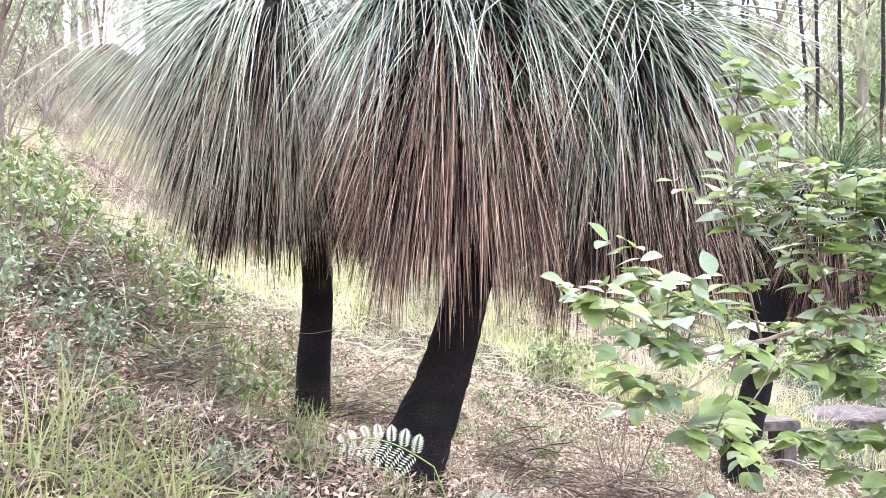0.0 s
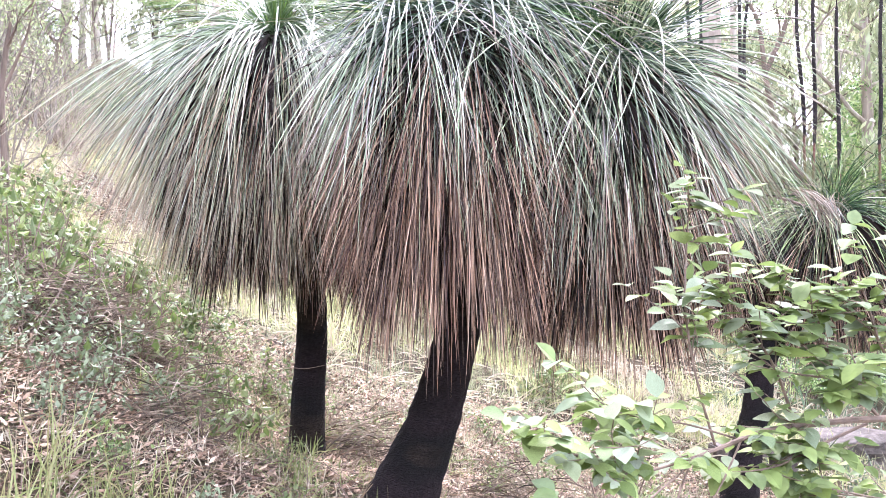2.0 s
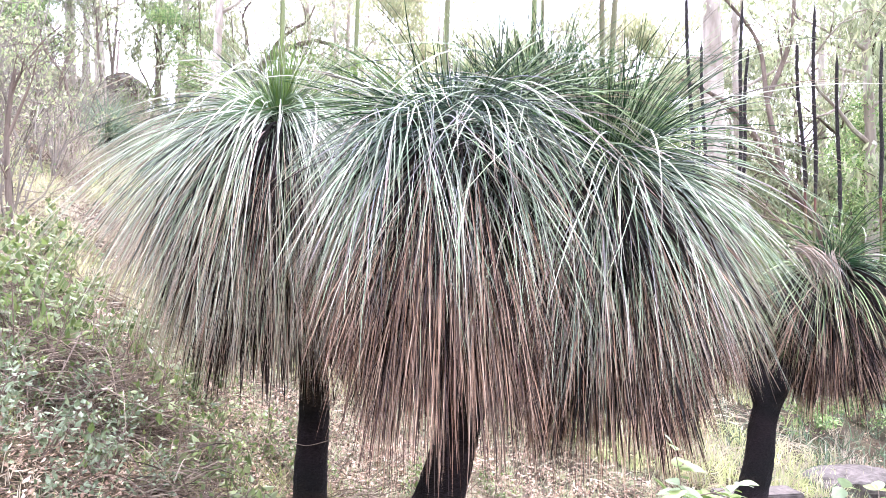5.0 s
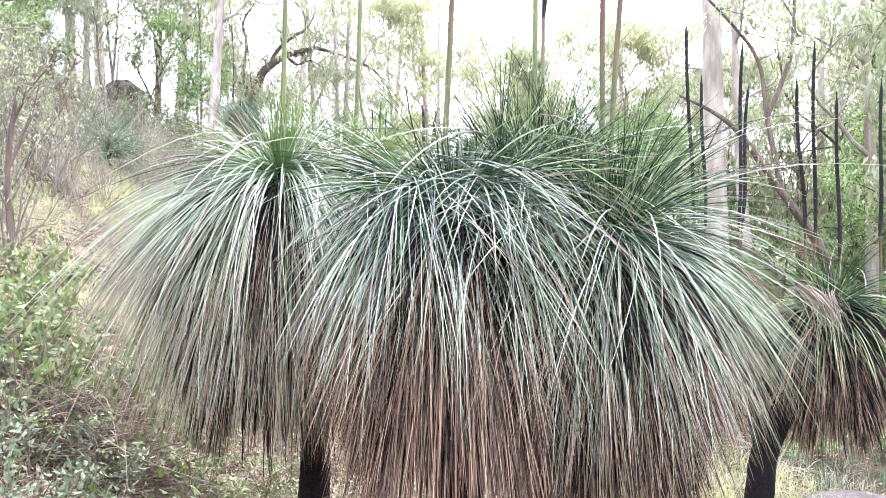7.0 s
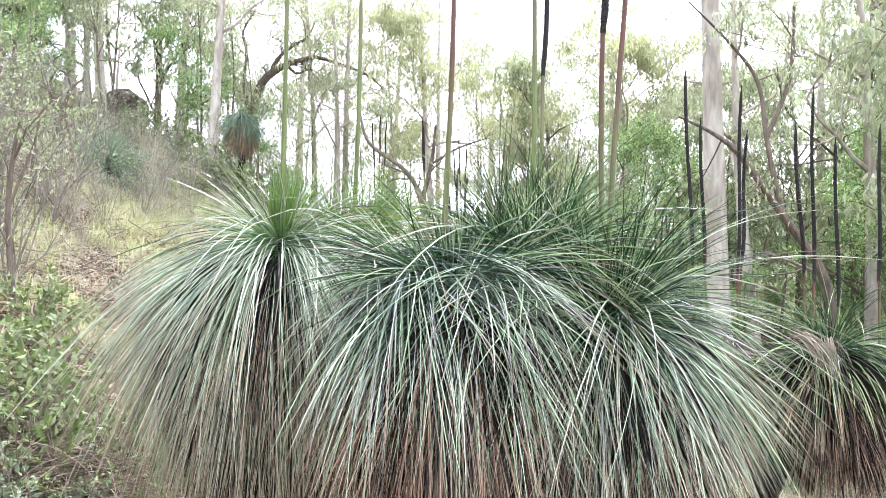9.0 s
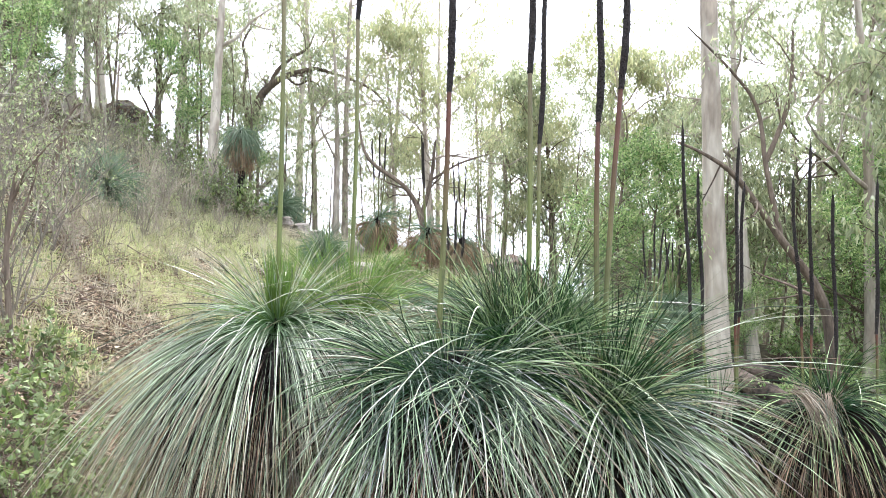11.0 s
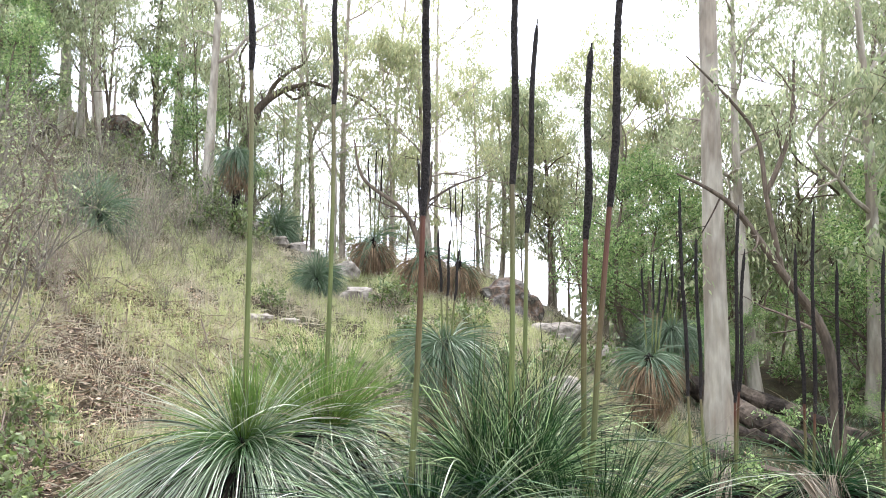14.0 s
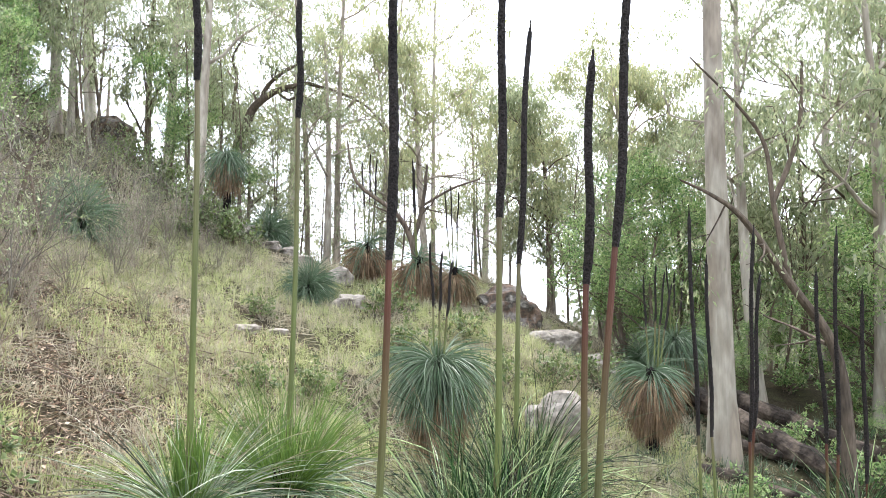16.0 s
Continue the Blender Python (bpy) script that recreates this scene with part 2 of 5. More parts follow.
fade_up(M_RUST, (.105, .12, .042), (.085, .033, .019), .25, .85)
fade_up(M_STALK, (.115, .135, .042), (.13, .105, .055), .5, 1.0)
M_SPIKE = material("black_seed_spike", [(.012, .010, .009), (.03, .025, .022), (.018, .014, .012)], 0.85, by="noise", grain=70, grain_amount=.7, bump=1.0, bump_scale=90, gloss=.2)
M_PALE = material("pale_gum_bark", [(0.279, 0.242, 0.184), (0.373, 0.333, 0.265), (0.233, 0.194, 0.147), (0.317, 0.264, 0.198)], 0.75, by="noise", grain=6, grain_amount=.2, bump=.25, bump_scale=14, stretch=(1, 1, .25), stains=1.6)
M_GREYBARK = material("grey_bark", [(0.206, 0.170, 0.126), (0.330, 0.280, 0.216), (0.165, 0.130, 0.099)], 0.85, by="noise", grain=12, grain_amount=.35, bump=.7, bump_scale=18, stretch=(1, 1, .25), stains=1.5)
M_MIDBARK = material("ash_grey_bark", [(0.116, 0.100, 0.077), (0.189, 0.165, 0.128), (0.084, 0.072, 0.056)], 0.9, by="noise", grain=12, grain_amount=.35, bump=.7, bump_scale=18, stretch=(1, 1, .25))
M_DARKBARK = material("dark_bark", [(0.076, 0.055, 0.038), (0.130, 0.100, 0.072), (0.054, 0.042, 0.031)], 0.9, by="noise", grain=12, grain_amount=.4, bump=.8, bump_scale=18, stretch=(1, 1, .25))
M_GUMLEAF = material("gum_leaf", [(0.166, 0.204, 0.099), (0.272, 0.311, 0.160), (0.388, 0.414, 0.242), (0.213, 0.254, 0.138), (0.467, 0.462, 0.276)], 0.45, grain=2, through_light=0.55, gloss=.5)
M_GUMLIGHT = material("light_gum_leaf", [(0.314, 0.339, 0.165), (0.399, 0.402, 0.211), (0.271, 0.307, 0.156), (0.454, 0.433, 0.230)], 0.5, grain=2, through_light=0.48, gloss=.4)
M_DARKLEAF = material("dark_gum_leaf", [(0.064, 0.135, 0.039), (0.156, 0.268, 0.077), (0.272, 0.376, 0.127), (0.441, 0.511, 0.231)], 0.4, grain=2, through_light=0.38, gloss=.45)
# Kept pale: distance haze and top light are put into the leaf colour.
M_FARLEAF = material("haze_pale_far_gum_leaf", [(0.289, 0.323, 0.196), (0.357, 0.383, 0.238), (0.230, 0.272, 0.162), (0.399, 0.408, 0.281)], 0.6, grain=2, through_light=0.5)
M_SHRUBLEAF = material("shrub_leaf", [(0.040, 0.070, 0.019), (0.115, 0.167, 0.045), (0.190, 0.243, 0.075), (0.075, 0.104, 0.037), (0.232, 0.271, 0.127), (0.149, 0.188, 0.075)], 0.5, grain=3, through_light=0.3)
M_SLOPELEAF = material("slope_shrub_leaf", [(0.122, 0.163, 0.069), (0.212, 0.262, 0.114), (0.310, 0.351, 0.171), (0.178, 0.196, 0.114), (0.378, 0.371, 0.228)], 0.55, grain=3, through_light=0.4)
M_BUSHLEAF = material("broad_bush_leaf", [(0.105, 0.152, 0.042), (0.174, 0.242, 0.069), (0.242, 0.312, 0.105), (0.130, 0.187, 0.078), (0.218, 0.269, 0.170), (0.269, 0.312, 0.223), (0.235, 0.312, 0.073)], 0.55, by="object", grain=30, grain_amount=.25, through_light=0.36, gloss=.2)
M_TWIG = material("brown_twig", [(.11, .08, .058), (.17, .125, .09)], 0.75, by="noise", grain=30, bump=.3)
M_GROUND = material("leaf_litter_soil", [(0.021, 0.016, 0.010), (0.061, 0.048, 0.027), (0.033, 0.027, 0.016), (0.052, 0.050, 0.023), (0.079, 0.063, 0.038)], 0.95, by="noise", grain=14, grain_amount=.5, bump=.8, bump_scale=22, stains=.45, gloss=.1)
M_LITTER = material("dry_leaf", [(0.063, 0.036, 0.021), (0.273, 0.177, 0.111), (0.462, 0.338, 0.229), (0.096, 0.058, 0.033), (0.631, 0.490, 0.351), (0.032, 0.021, 0.012), (0.189, 0.112, 0.070), (0.526, 0.401, 0.270), (0.126, 0.079, 0.049)], 0.75, grain=3)
M_DRYGRASS = material("dry_grass", [(0.406, 0.354, 0.244), (0.325, 0.283, 0.194), (0.514, 0.460, 0.351), (0.271, 0.257, 0.156)], 0.7, grain=2, through_light=.35)
M_GREENGRASS = material("green_grass", [(.112, .159, .047), (.154, .210, .065), (.210, .261, .100), (.253, .268, .124), (.084, .122, .035)], 0.55, grain=2, through_light=.4)
M_ROCK = material("grey_granite", [(0.174, 0.147, 0.118), (0.319, 0.281, 0.233), (0.242, 0.212, 0.174), (0.097, 0.083, 0.063)], 0.9, by="noise", grain=9, grain_amount=.35, bump=.9, bump_scale=8, stains=1.4, gloss=.2)
M_STONE = material("worn_grey_stone", [(0.061, 0.054, 0.044), (0.104, 0.090, 0.076), (0.080, 0.070, 0.058), (0.038, 0.032, 0.025)], 0.9, by="noise", grain=12, grain_amount=.35, bump=.8, bump_scale=14, stains=2, gloss=.2)
M_DARKROCK = material("dark_lichened_granite", [(.07, .06, .05), (.17, .15, .13), (.12, .08, .055), (.05, .045, .035), (.22, .20, .17)], 0.9, by="noise", grain=9, grain_amount=.4, bump=1.0, bump_scale=7, stains=1.6, gloss=.2)
M_CLEARGRASS = material("clearing_grass", [(0.268, 0.313, 0.118), (0.362, 0.400, 0.171), (0.455, 0.468, 0.235), (0.516, 0.488, 0.280), (0.226, 0.264, 0.100)], 0.55, grain=2, through_light=.4)
M_HILLGRASS = material("dull_hill_grass", [(.20, .19, .11), (.28, .25, .15), (.14, .15, .075), (.33, .29, .19), (.10, .11, .055)], 0.65, grain=2, through_light=.3)
M_LAWN = material("short_pale_grass", [(0.198, 0.238, 0.109), (0.268, 0.304, 0.157), (0.337, 0.356, 0.216), (0.382, 0.371, 0.258), (0.167, 0.201, 0.092)], 0.55, grain=2, through_light=.35)
M_TUSSOCK = material("pale_tussock_grass", [(.271, .303, .111), (.197, .254, .078), (.369, .377, .184), (.131, .180, .053), (.262, .238, .105), (.312, .344, .144)], 0.55, grain=2, through_light=.35)
M_LOG = material("weathered_log", [(0.042, 0.028, 0.021), (0.136, 0.104, 0.077), (0.021, 0.015, 0.011), (0.063, 0.048, 0.034)], 0.9, by="noise", grain=10, grain_amount=.4, bump=.8, bump_scale=16, stains=1.2)
M_STRAWLEAF = material("straw_coloured_leaf", [(0.184, 0.140, 0.086), (0.259, 0.216, 0.152), (0.076, 0.051, 0.032), (0.302, 0.259, 0.194), (0.118, 0.081, 0.049)], .6, grain=4)
M_STRAW = material("dead_straw", [(0.189, 0.130, 0.073), (0.303, 0.233, 0.144), (0.074, 0.048, 0.031), (0.410, 0.331, 0.224), (0.041, 0.026, 0.020), (0.221, 0.143, 0.092), (0.025, 0.016, 0.012)], .7, grain=4)
M_BRACKEN = material("dead_bracken", [(0.105, 0.076, 0.049), (0.210, 0.169, 0.113), (0.048, 0.036, 0.023), (0.324, 0.269, 0.189), (0.154, 0.110, 0.072), (0.024, 0.019, 0.013)], .75, grain=5)
M_GREYWEED = material("grey_green_weed_leaf", [(.096, .129, .061), (.162, .206, .111), (.221, .267, .160), (.067, .091, .043)], .55, grain=6, through_light=.25)
M_BUSHREST = material("broad_bush_leaf_rest", [(0.105, 0.152, 0.042), (0.174, 0.242, 0.069), (0.242, 0.312, 0.105), (0.130, 0.187, 0.078), (0.218, 0.269, 0.170), (0.235, 0.312, 0.073)], 0.55, grain=30, grain_amount=.25, through_light=0.36, gloss=.2)
M_FERN = material("pale_fern_leaf", [(0.212, 0.235, 0.146), (0.298, 0.307, 0.210)], 0.5, grain=6, through_light=.25)


# ---------------- ground ----------------
def soft(v, k):
    return np.log1p(np.exp(np.clip(v / k, -40, 40))) * k


def ground_z(x, y):
    """Height of the slope: up to the west, down to the east, a saddle ahead, falling away behind it."""
    x, y = np.asarray(x, float), np.asarray(y, float)
    xc = 60 * np.tanh(x / 60)
    yc = np.clip(y, -12, 90)
    far = soft(yc - 8, 2)
    z = -0.247 - 0.332 * xc - 0.0952 * yc + 0.337 * soft(-xc - 2, .8) + 0.232 * far + 0.225 * xc * np.tanh(np.maximum(yc, 0) / 20) + 0.119 * np.exp(-((xc - 1) / 5.5) ** 2) * np.minimum(far, 26)
    z = z + 0.22 * np.exp(-((xc + .8) ** 2 + (yc - 5) ** 2) / 8) - 0.2 * np.exp(-((xc + 1.4) ** 2 + (yc - 6.2) ** 2) / 1.6) + 0.08 * np.exp(-((xc + .1) ** 2 + (yc - 4.6) ** 2) / .8) - 0.8 * np.exp(-((xc - 5.5) ** 2 + (yc - 30) ** 2) / 22) - 0.3 * np.exp(-((xc + 1.7) ** 2 + (yc - 2.6) ** 2) / 3)
    crest = 37 + 1.15 * soft(-x - 11.5, 1.5)
    deep = 9 + 40 * np.exp(-((x / np.maximum(y, 20) - .13) / .1) ** 2)
    z = z - deep * np.tanh(0.42 * soft(np.clip(y, -12, 150) - crest, 3) / deep) - 0.3 * soft(-x - 8, 3) * np.tanh(soft(np.clip(y, -12, 150) - crest, 4) / 25)
    z = z + (1.25 + 0.045 * soft(-x - 12, 2)) * np.exp(-((y - crest) / 9) ** 2) / (1 + np.exp((x + 4.5) / 1.6))
    lumps = 0.05 * np.sin(1.7 * x + 0.6 * y) * np.sin(1.3 * y - 0.4 * x) + 0.03 * np.sin(3.9 * x + 1) * np.sin(4.3 * y) + 0.12 * np.sin(0.31 * x + 2) * np.sin(0.27 * y)
    return z + lumps


def build_ground():
    u = np.linspace(-1, 1, 321)
    gx = 6.0 * np.sinh(5.3 * u)
    gy = 13 + 6.0 * np.sinh(5.3 * u)
    X, Y = np.meshgrid(gx, gy, indexing="ij")
    Z = ground_z(X, Y)
    n = len(u)
    i, j = np.meshgrid(np.arange(n - 1), np.arange(n - 1), indexing="ij")
    F = np.stack([i * n + j, (i + 1) * n + j, (i + 1) * n + j + 1, i * n + j + 1], -1).reshape(-1, 4)
    me = mesh_of("ground", np.stack([X, Y, Z], -1).reshape(-1, 3), F, True)
    tagged(part("ground", me, M_GROUND), "sloping forest floor of brown soil and leaf litter", "ground", kind="structure")


build_ground()


def G(x, y):
    return float(ground_z(x, y))


# ---------------- grass trees ----------------
def arcs(rs, feet, az, elev, length, stiff, steps, stray=.19, early=1.0):
    """Drooping leaves: polylines from feet, setting out at az and elev (radians) and sinking under their weight; early: how much of the bend lies near the foot."""
    N = len(az)
    d = np.stack([np.cos(az) * np.cos(elev), np.sin(az) * np.cos(elev), np.sin(elev)], -1)
    side = np.stack([-np.sin(az), np.cos(az), np.zeros(N)], -1)
    sway = rs.normal(0, stray, N)
    P = [feet]
    ds = length / (steps - 1)
    bend = np.linspace(early, 2 - early, steps - 1)
    for k in range(steps - 1):
        d = d + (np.array((0, 0, -1.0)) * (stiff * bend[k])[:, None] + side * sway[:, None]) * ds[:, None]
        d = unit(d)
        P.append(P[-1] + d * ds[:, None])
    return np.stack(P, 1)


def blade_widths(rs, n, steps, w):
    s = np.linspace(0, 1, steps)
    taper = np.minimum(1, 0.6 + 3 * s) * np.clip(1.06 - s ** 4, 0.12, 1)
    return w * rs.uniform(0.75, 1.2, (n, 1)) * taper[None]


def crown(rs, heart, n_live, n_dead, reach, width, drop=1.15, steep=52, steps=9, sides=3, upright=.45, sink=1.0, spray=0.0, flare=2, splay=20,
          mess=1.0, core=.10, span=80, hang=1.0, lift=(36, 87), spray_len=(.42, .80), pale_spray=0.0, tangle=0.25):
    """Live and dead leaves of one head round its heart, in loose bunches: Piles of live, dead and young leaves and old thatch.
    core: how wide the leaf feet stand; span: degrees from the steepest to the lowest leaf; hang: length of the dead leaves; tangle: how far leaves cross one another at the foot."""
    heart = np.array(heart, float)

    def ring(az, r, z):
        return heart + np.stack([np.cos(az) * r, np.sin(az) * r, z], -1)

    bunch = rs.randint(0, max(8, n_live // 7), n_live)
    az = rs.uniform(0, 2 * math.pi, n_live)[bunch] + rs.normal(0, .06, n_live)
    u = np.clip((rs.uniform(0, 1, n_live) ** .8)[bunch] + rs.normal(0, .06, n_live), 0, 1)
    elev = np.radians(steep - span * u + rs.normal(0, 8 * mess, n_live) + rs.normal(0, 10 * mess, n_live)[bunch])
    L = reach * (1.12 - .24 * u) * rs.uniform(.62, 1.1, n_live)
    out = core * (.6 + .8 * rs.uniform(0, 1, n_live)[bunch])
    feet = ring(az + rs.normal(0, tangle, n_live)[bunch], out, .02 - .40 * u ** 1.4 + rs.normal(0, .25 * core, n_live))
    stiff = sink * (.85 + .7 * u ** .6) * rs.uniform(.7, 1.25, n_live) * 1.6 / reach
    P = arcs(rs, feet, az, elev, L, stiff, steps, .13 * mess, 1.6)
    live, young = Pile(), Pile()
    n_spray = int(n_live * spray)
    if n_spray:
        a2 = rs.uniform(0, 2 * math.pi, n_spray)
        P2 = arcs(rs, ring(a2, .7 * core, 0 * a2), a2, np.radians(rs.uniform(*lift, n_spray)),
                  reach * rs.uniform(*spray_len, n_spray), rs.uniform(.4, 1.1, n_spray), steps, .3 * mess)
        W2 = blade_widths(rs, n_spray, steps, width * .9)
        k = int(n_spray * pale_spray)
        if k:
            live.strands(P2[:k], W2[:k], sides, seed=rs.randint(9999))
        if k < n_spray:
            young.strands(P2[k:], W2[k:], sides, seed=rs.randint(9999))
    live.strands(P, blade_widths(rs, n_live, steps, width), sides, seed=rs.randint(9999))
    bunch = rs.randint(0, max(8, n_dead // 6), n_dead)
    az = rs.uniform(0, 2 * math.pi, n_dead)[bunch] + rs.normal(0, .07, n_dead)
    u = np.clip(rs.uniform(0, 1, n_dead)[bunch] + rs.normal(0, .08, n_dead), 0, 1)
    elev = np.radians(flare - (44 + flare) * u + rs.normal(0, 9, n_dead))
    L = reach * hang * (rs.uniform(.66, .98, n_dead) - .16 * u)
    P = arcs(rs, ring(az, core * .6 + .06, -.30 - drop * u ** .9), az, elev, L, rs.uniform(1.2, 3.2, n_dead) * 1.5 / reach, steps, .12, 1.4)
    dead = Pile()
    dead.strands(P, blade_widths(rs, n_dead, steps, width * .95), sides, seed=rs.randint(9999))
    # Core of old leaves added to block and darken the gaps below the heart.
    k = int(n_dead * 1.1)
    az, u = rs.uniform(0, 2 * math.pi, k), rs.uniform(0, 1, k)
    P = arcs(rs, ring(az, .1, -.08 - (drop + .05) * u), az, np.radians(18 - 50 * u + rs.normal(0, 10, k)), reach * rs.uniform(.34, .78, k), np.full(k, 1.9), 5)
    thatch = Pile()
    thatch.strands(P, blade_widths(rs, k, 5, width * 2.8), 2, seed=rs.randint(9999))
    k = max(30, n_live // 22)
    az = rs.uniform(0, 2 * math.pi, k)
    elev = np.radians(90 - np.abs(rs.normal(0, splay, k)))
    P = arcs(rs, ring(az, .06, np.zeros(k)), az, elev, upright * rs.uniform(.5, 1.1, k), np.full(k, .25), 6)
    young.strands(P, blade_widths(rs, k, 6, width * .9), sides, seed=rs.randint(9999))
    return live, dead, young, thatch


def flower_spike(owner, foot, top, split, r_stalk, r_head, rust, seed):
    """Stalk from foot to the split height, black seed spike above it."""
    foot, top = np.array(foot, float), np.array(top, float)
    rs = np.random.RandomState(seed)
    f = (split - foot[2]) / (top[2] - foot[2])
    s = np.linspace(0, f, 14)
    wob = np.stack([0.015 * np.sin(5 * s + seed), 0.012 * np.cos(4 * s + seed), 0 * s], -1)
    pts = foot + s[:, None] * (top - foot) + wob - wob[0]
    stalk = Pile()
    stalk.tube(pts, r_stalk * (1.1 - 0.2 * s / max(f, .01)), 10, .04, seed)
    st = part("flower_stalk", stalk, M_RUST if rust else M_STALK, owner, "rust-brown flower stalk" if rust else "olive green flower stalk")
    length = top[2] - split
    n = max(12, int(length / 0.022))
    s2 = np.linspace(0, 1, n)
    pts2 = pts[-1] + s2[:, None] * (top - pts[-1]) + np.stack([0.012 * np.sin(7 * s2), 0.01 * np.sin(5 * s2 + seed), 0 * s2], -1)
    head = Pile()
    rr = r_head * (1 - 0.25 * s2) * np.clip((1 - s2) * 14, 0.3, 1) * np.clip(0.72 + s2 * 2.2, 0, 1)
    head.tube(pts2, rr, 12, .14, seed + 1)
    part("seed_spike", head, M_SPIKE, st, "charred black seed spike")


def trunk_line(points, radii, n=40):
    """A smooth line through a few places, with its radii."""
    points, radii = np.array(points, float), np.array(radii, float)
    t = np.linspace(0, len(points) - 1, n)
    k = np.minimum(t.astype(int), len(points) - 2)
    f = (t - k)[:, None]
    p = [points[np.clip(k + o, 0, len(points) - 1)] for o in (-1, 0, 1, 2)]
    q = 0.5 * (2 * p[1] + (p[2] - p[0]) * f + (2 * p[0] - 5 * p[1] + 4 * p[2] - p[3]) * f ** 2 + (3 * p[1] - p[0] - 3 * p[2] + p[3]) * f ** 3)
    return q, np.interp(t, np.arange(len(radii)), radii)


def thing(name, label, category, group="", kind="", place=(0, 0, 0)):
    ob = new(name)
    ob.location = place
    ob.empty_display_size = 0.2
    return tagged(ob, label, category, group, kind)


def grass_tree(label, base, trunks, heads, spikes, seed, n_live=2550, n_dead=2350, width=0.0037, mess=1.35, flare=2, slim=.9):
    """trunks: (points, radii); heads: (heart, share of the leaves, colour: 0 blue-green, 1 pale, 2 deep green, shape of the crown); spikes: (foot, top, split, rust)."""
    rs = np.random.RandomState(seed)
    tree = thing("grass_tree", label, "grass tree", "grass trees", place=base)
    for k, (pts, radii) in enumerate(trunks):
        q, r = trunk_line(pts, radii, 70)
        pile = Pile()
        pile.tube(q, r * (1 + (.22 if k == 0 else 0) * np.exp(-np.arange(70) / 5.0)), 26, 0.032, seed + k)
        part("trunk", pile, M_CHAR, tree, "charred black trunk" if k == 0 else "charred black branch")
    for heart, share, fresh, shape in heads:
        live, dead, young, thatch = crown(rs, heart, int(n_live * share), int(n_dead * share), width=width, steps=9, **{"flare": flare, "mess": mess, "splay": 8 if fresh == 1 else 22, **shape})
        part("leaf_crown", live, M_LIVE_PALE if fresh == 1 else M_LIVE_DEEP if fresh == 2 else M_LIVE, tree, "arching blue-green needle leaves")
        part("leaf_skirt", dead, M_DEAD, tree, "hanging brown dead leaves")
        part("thatch", thatch, M_THATCH, tree, "old leaves close to the trunk, darkened for the shade between leaves", "stuff")
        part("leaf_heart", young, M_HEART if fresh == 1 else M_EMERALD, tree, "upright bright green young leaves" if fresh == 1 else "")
    for k, (foot, top, split, rust) in enumerate(spikes):
        flower_spike(tree, foot, top, split, 0.021 * slim, 0.030 * slim, rust, seed * 10 + k)
    return tree


# the pair of tall ones that the camera rises past
grass_tree("tall grass tree with straight charred trunk, two heads", (-1.19, 5.95, G(-1.19, 5.95)),
           [([(-1.16, 5.95, -0.25), (-1.14, 5.92, 0.4), (-1.10, 5.85, 1.2), (-1.19, 5.65, 2.6), (-1.31, 5.5, 3.38)], (0.155, 0.138, 0.122, 0.12, 0.11)),
            ([(-1.26, 5.75, 2.0), (-1.05, 5.95, 2.7), (-0.82, 6.1, 3.45)], (0.10, 0.10, 0.09))],
           [((-1.31, 5.5, 3.34), 1.7, 1, dict(reach=1.98, drop=.72, steep=16, span=52, upright=.62, sink=.98, spray=.05, lift=(22, 68), spray_len=(.34, .56), pale_spray=.8, hang=.80, flare=16, mess=.85, splay=7, tangle=.3)),
            ((-0.82, 6.12, 3.3), 0.5, 1, dict(reach=1.35, drop=.8, steep=44, upright=.55, sink=1.05, spray=.3, hang=.85, core=.16, flare=12))],
           [((-1.31, 5.52, 3.4), (-1.30, 5.50, 7.3), 6.15, False), ((-0.82, 6.15, 3.5), (-0.74, 6.22, 7.2), 6.05, False)], 3)
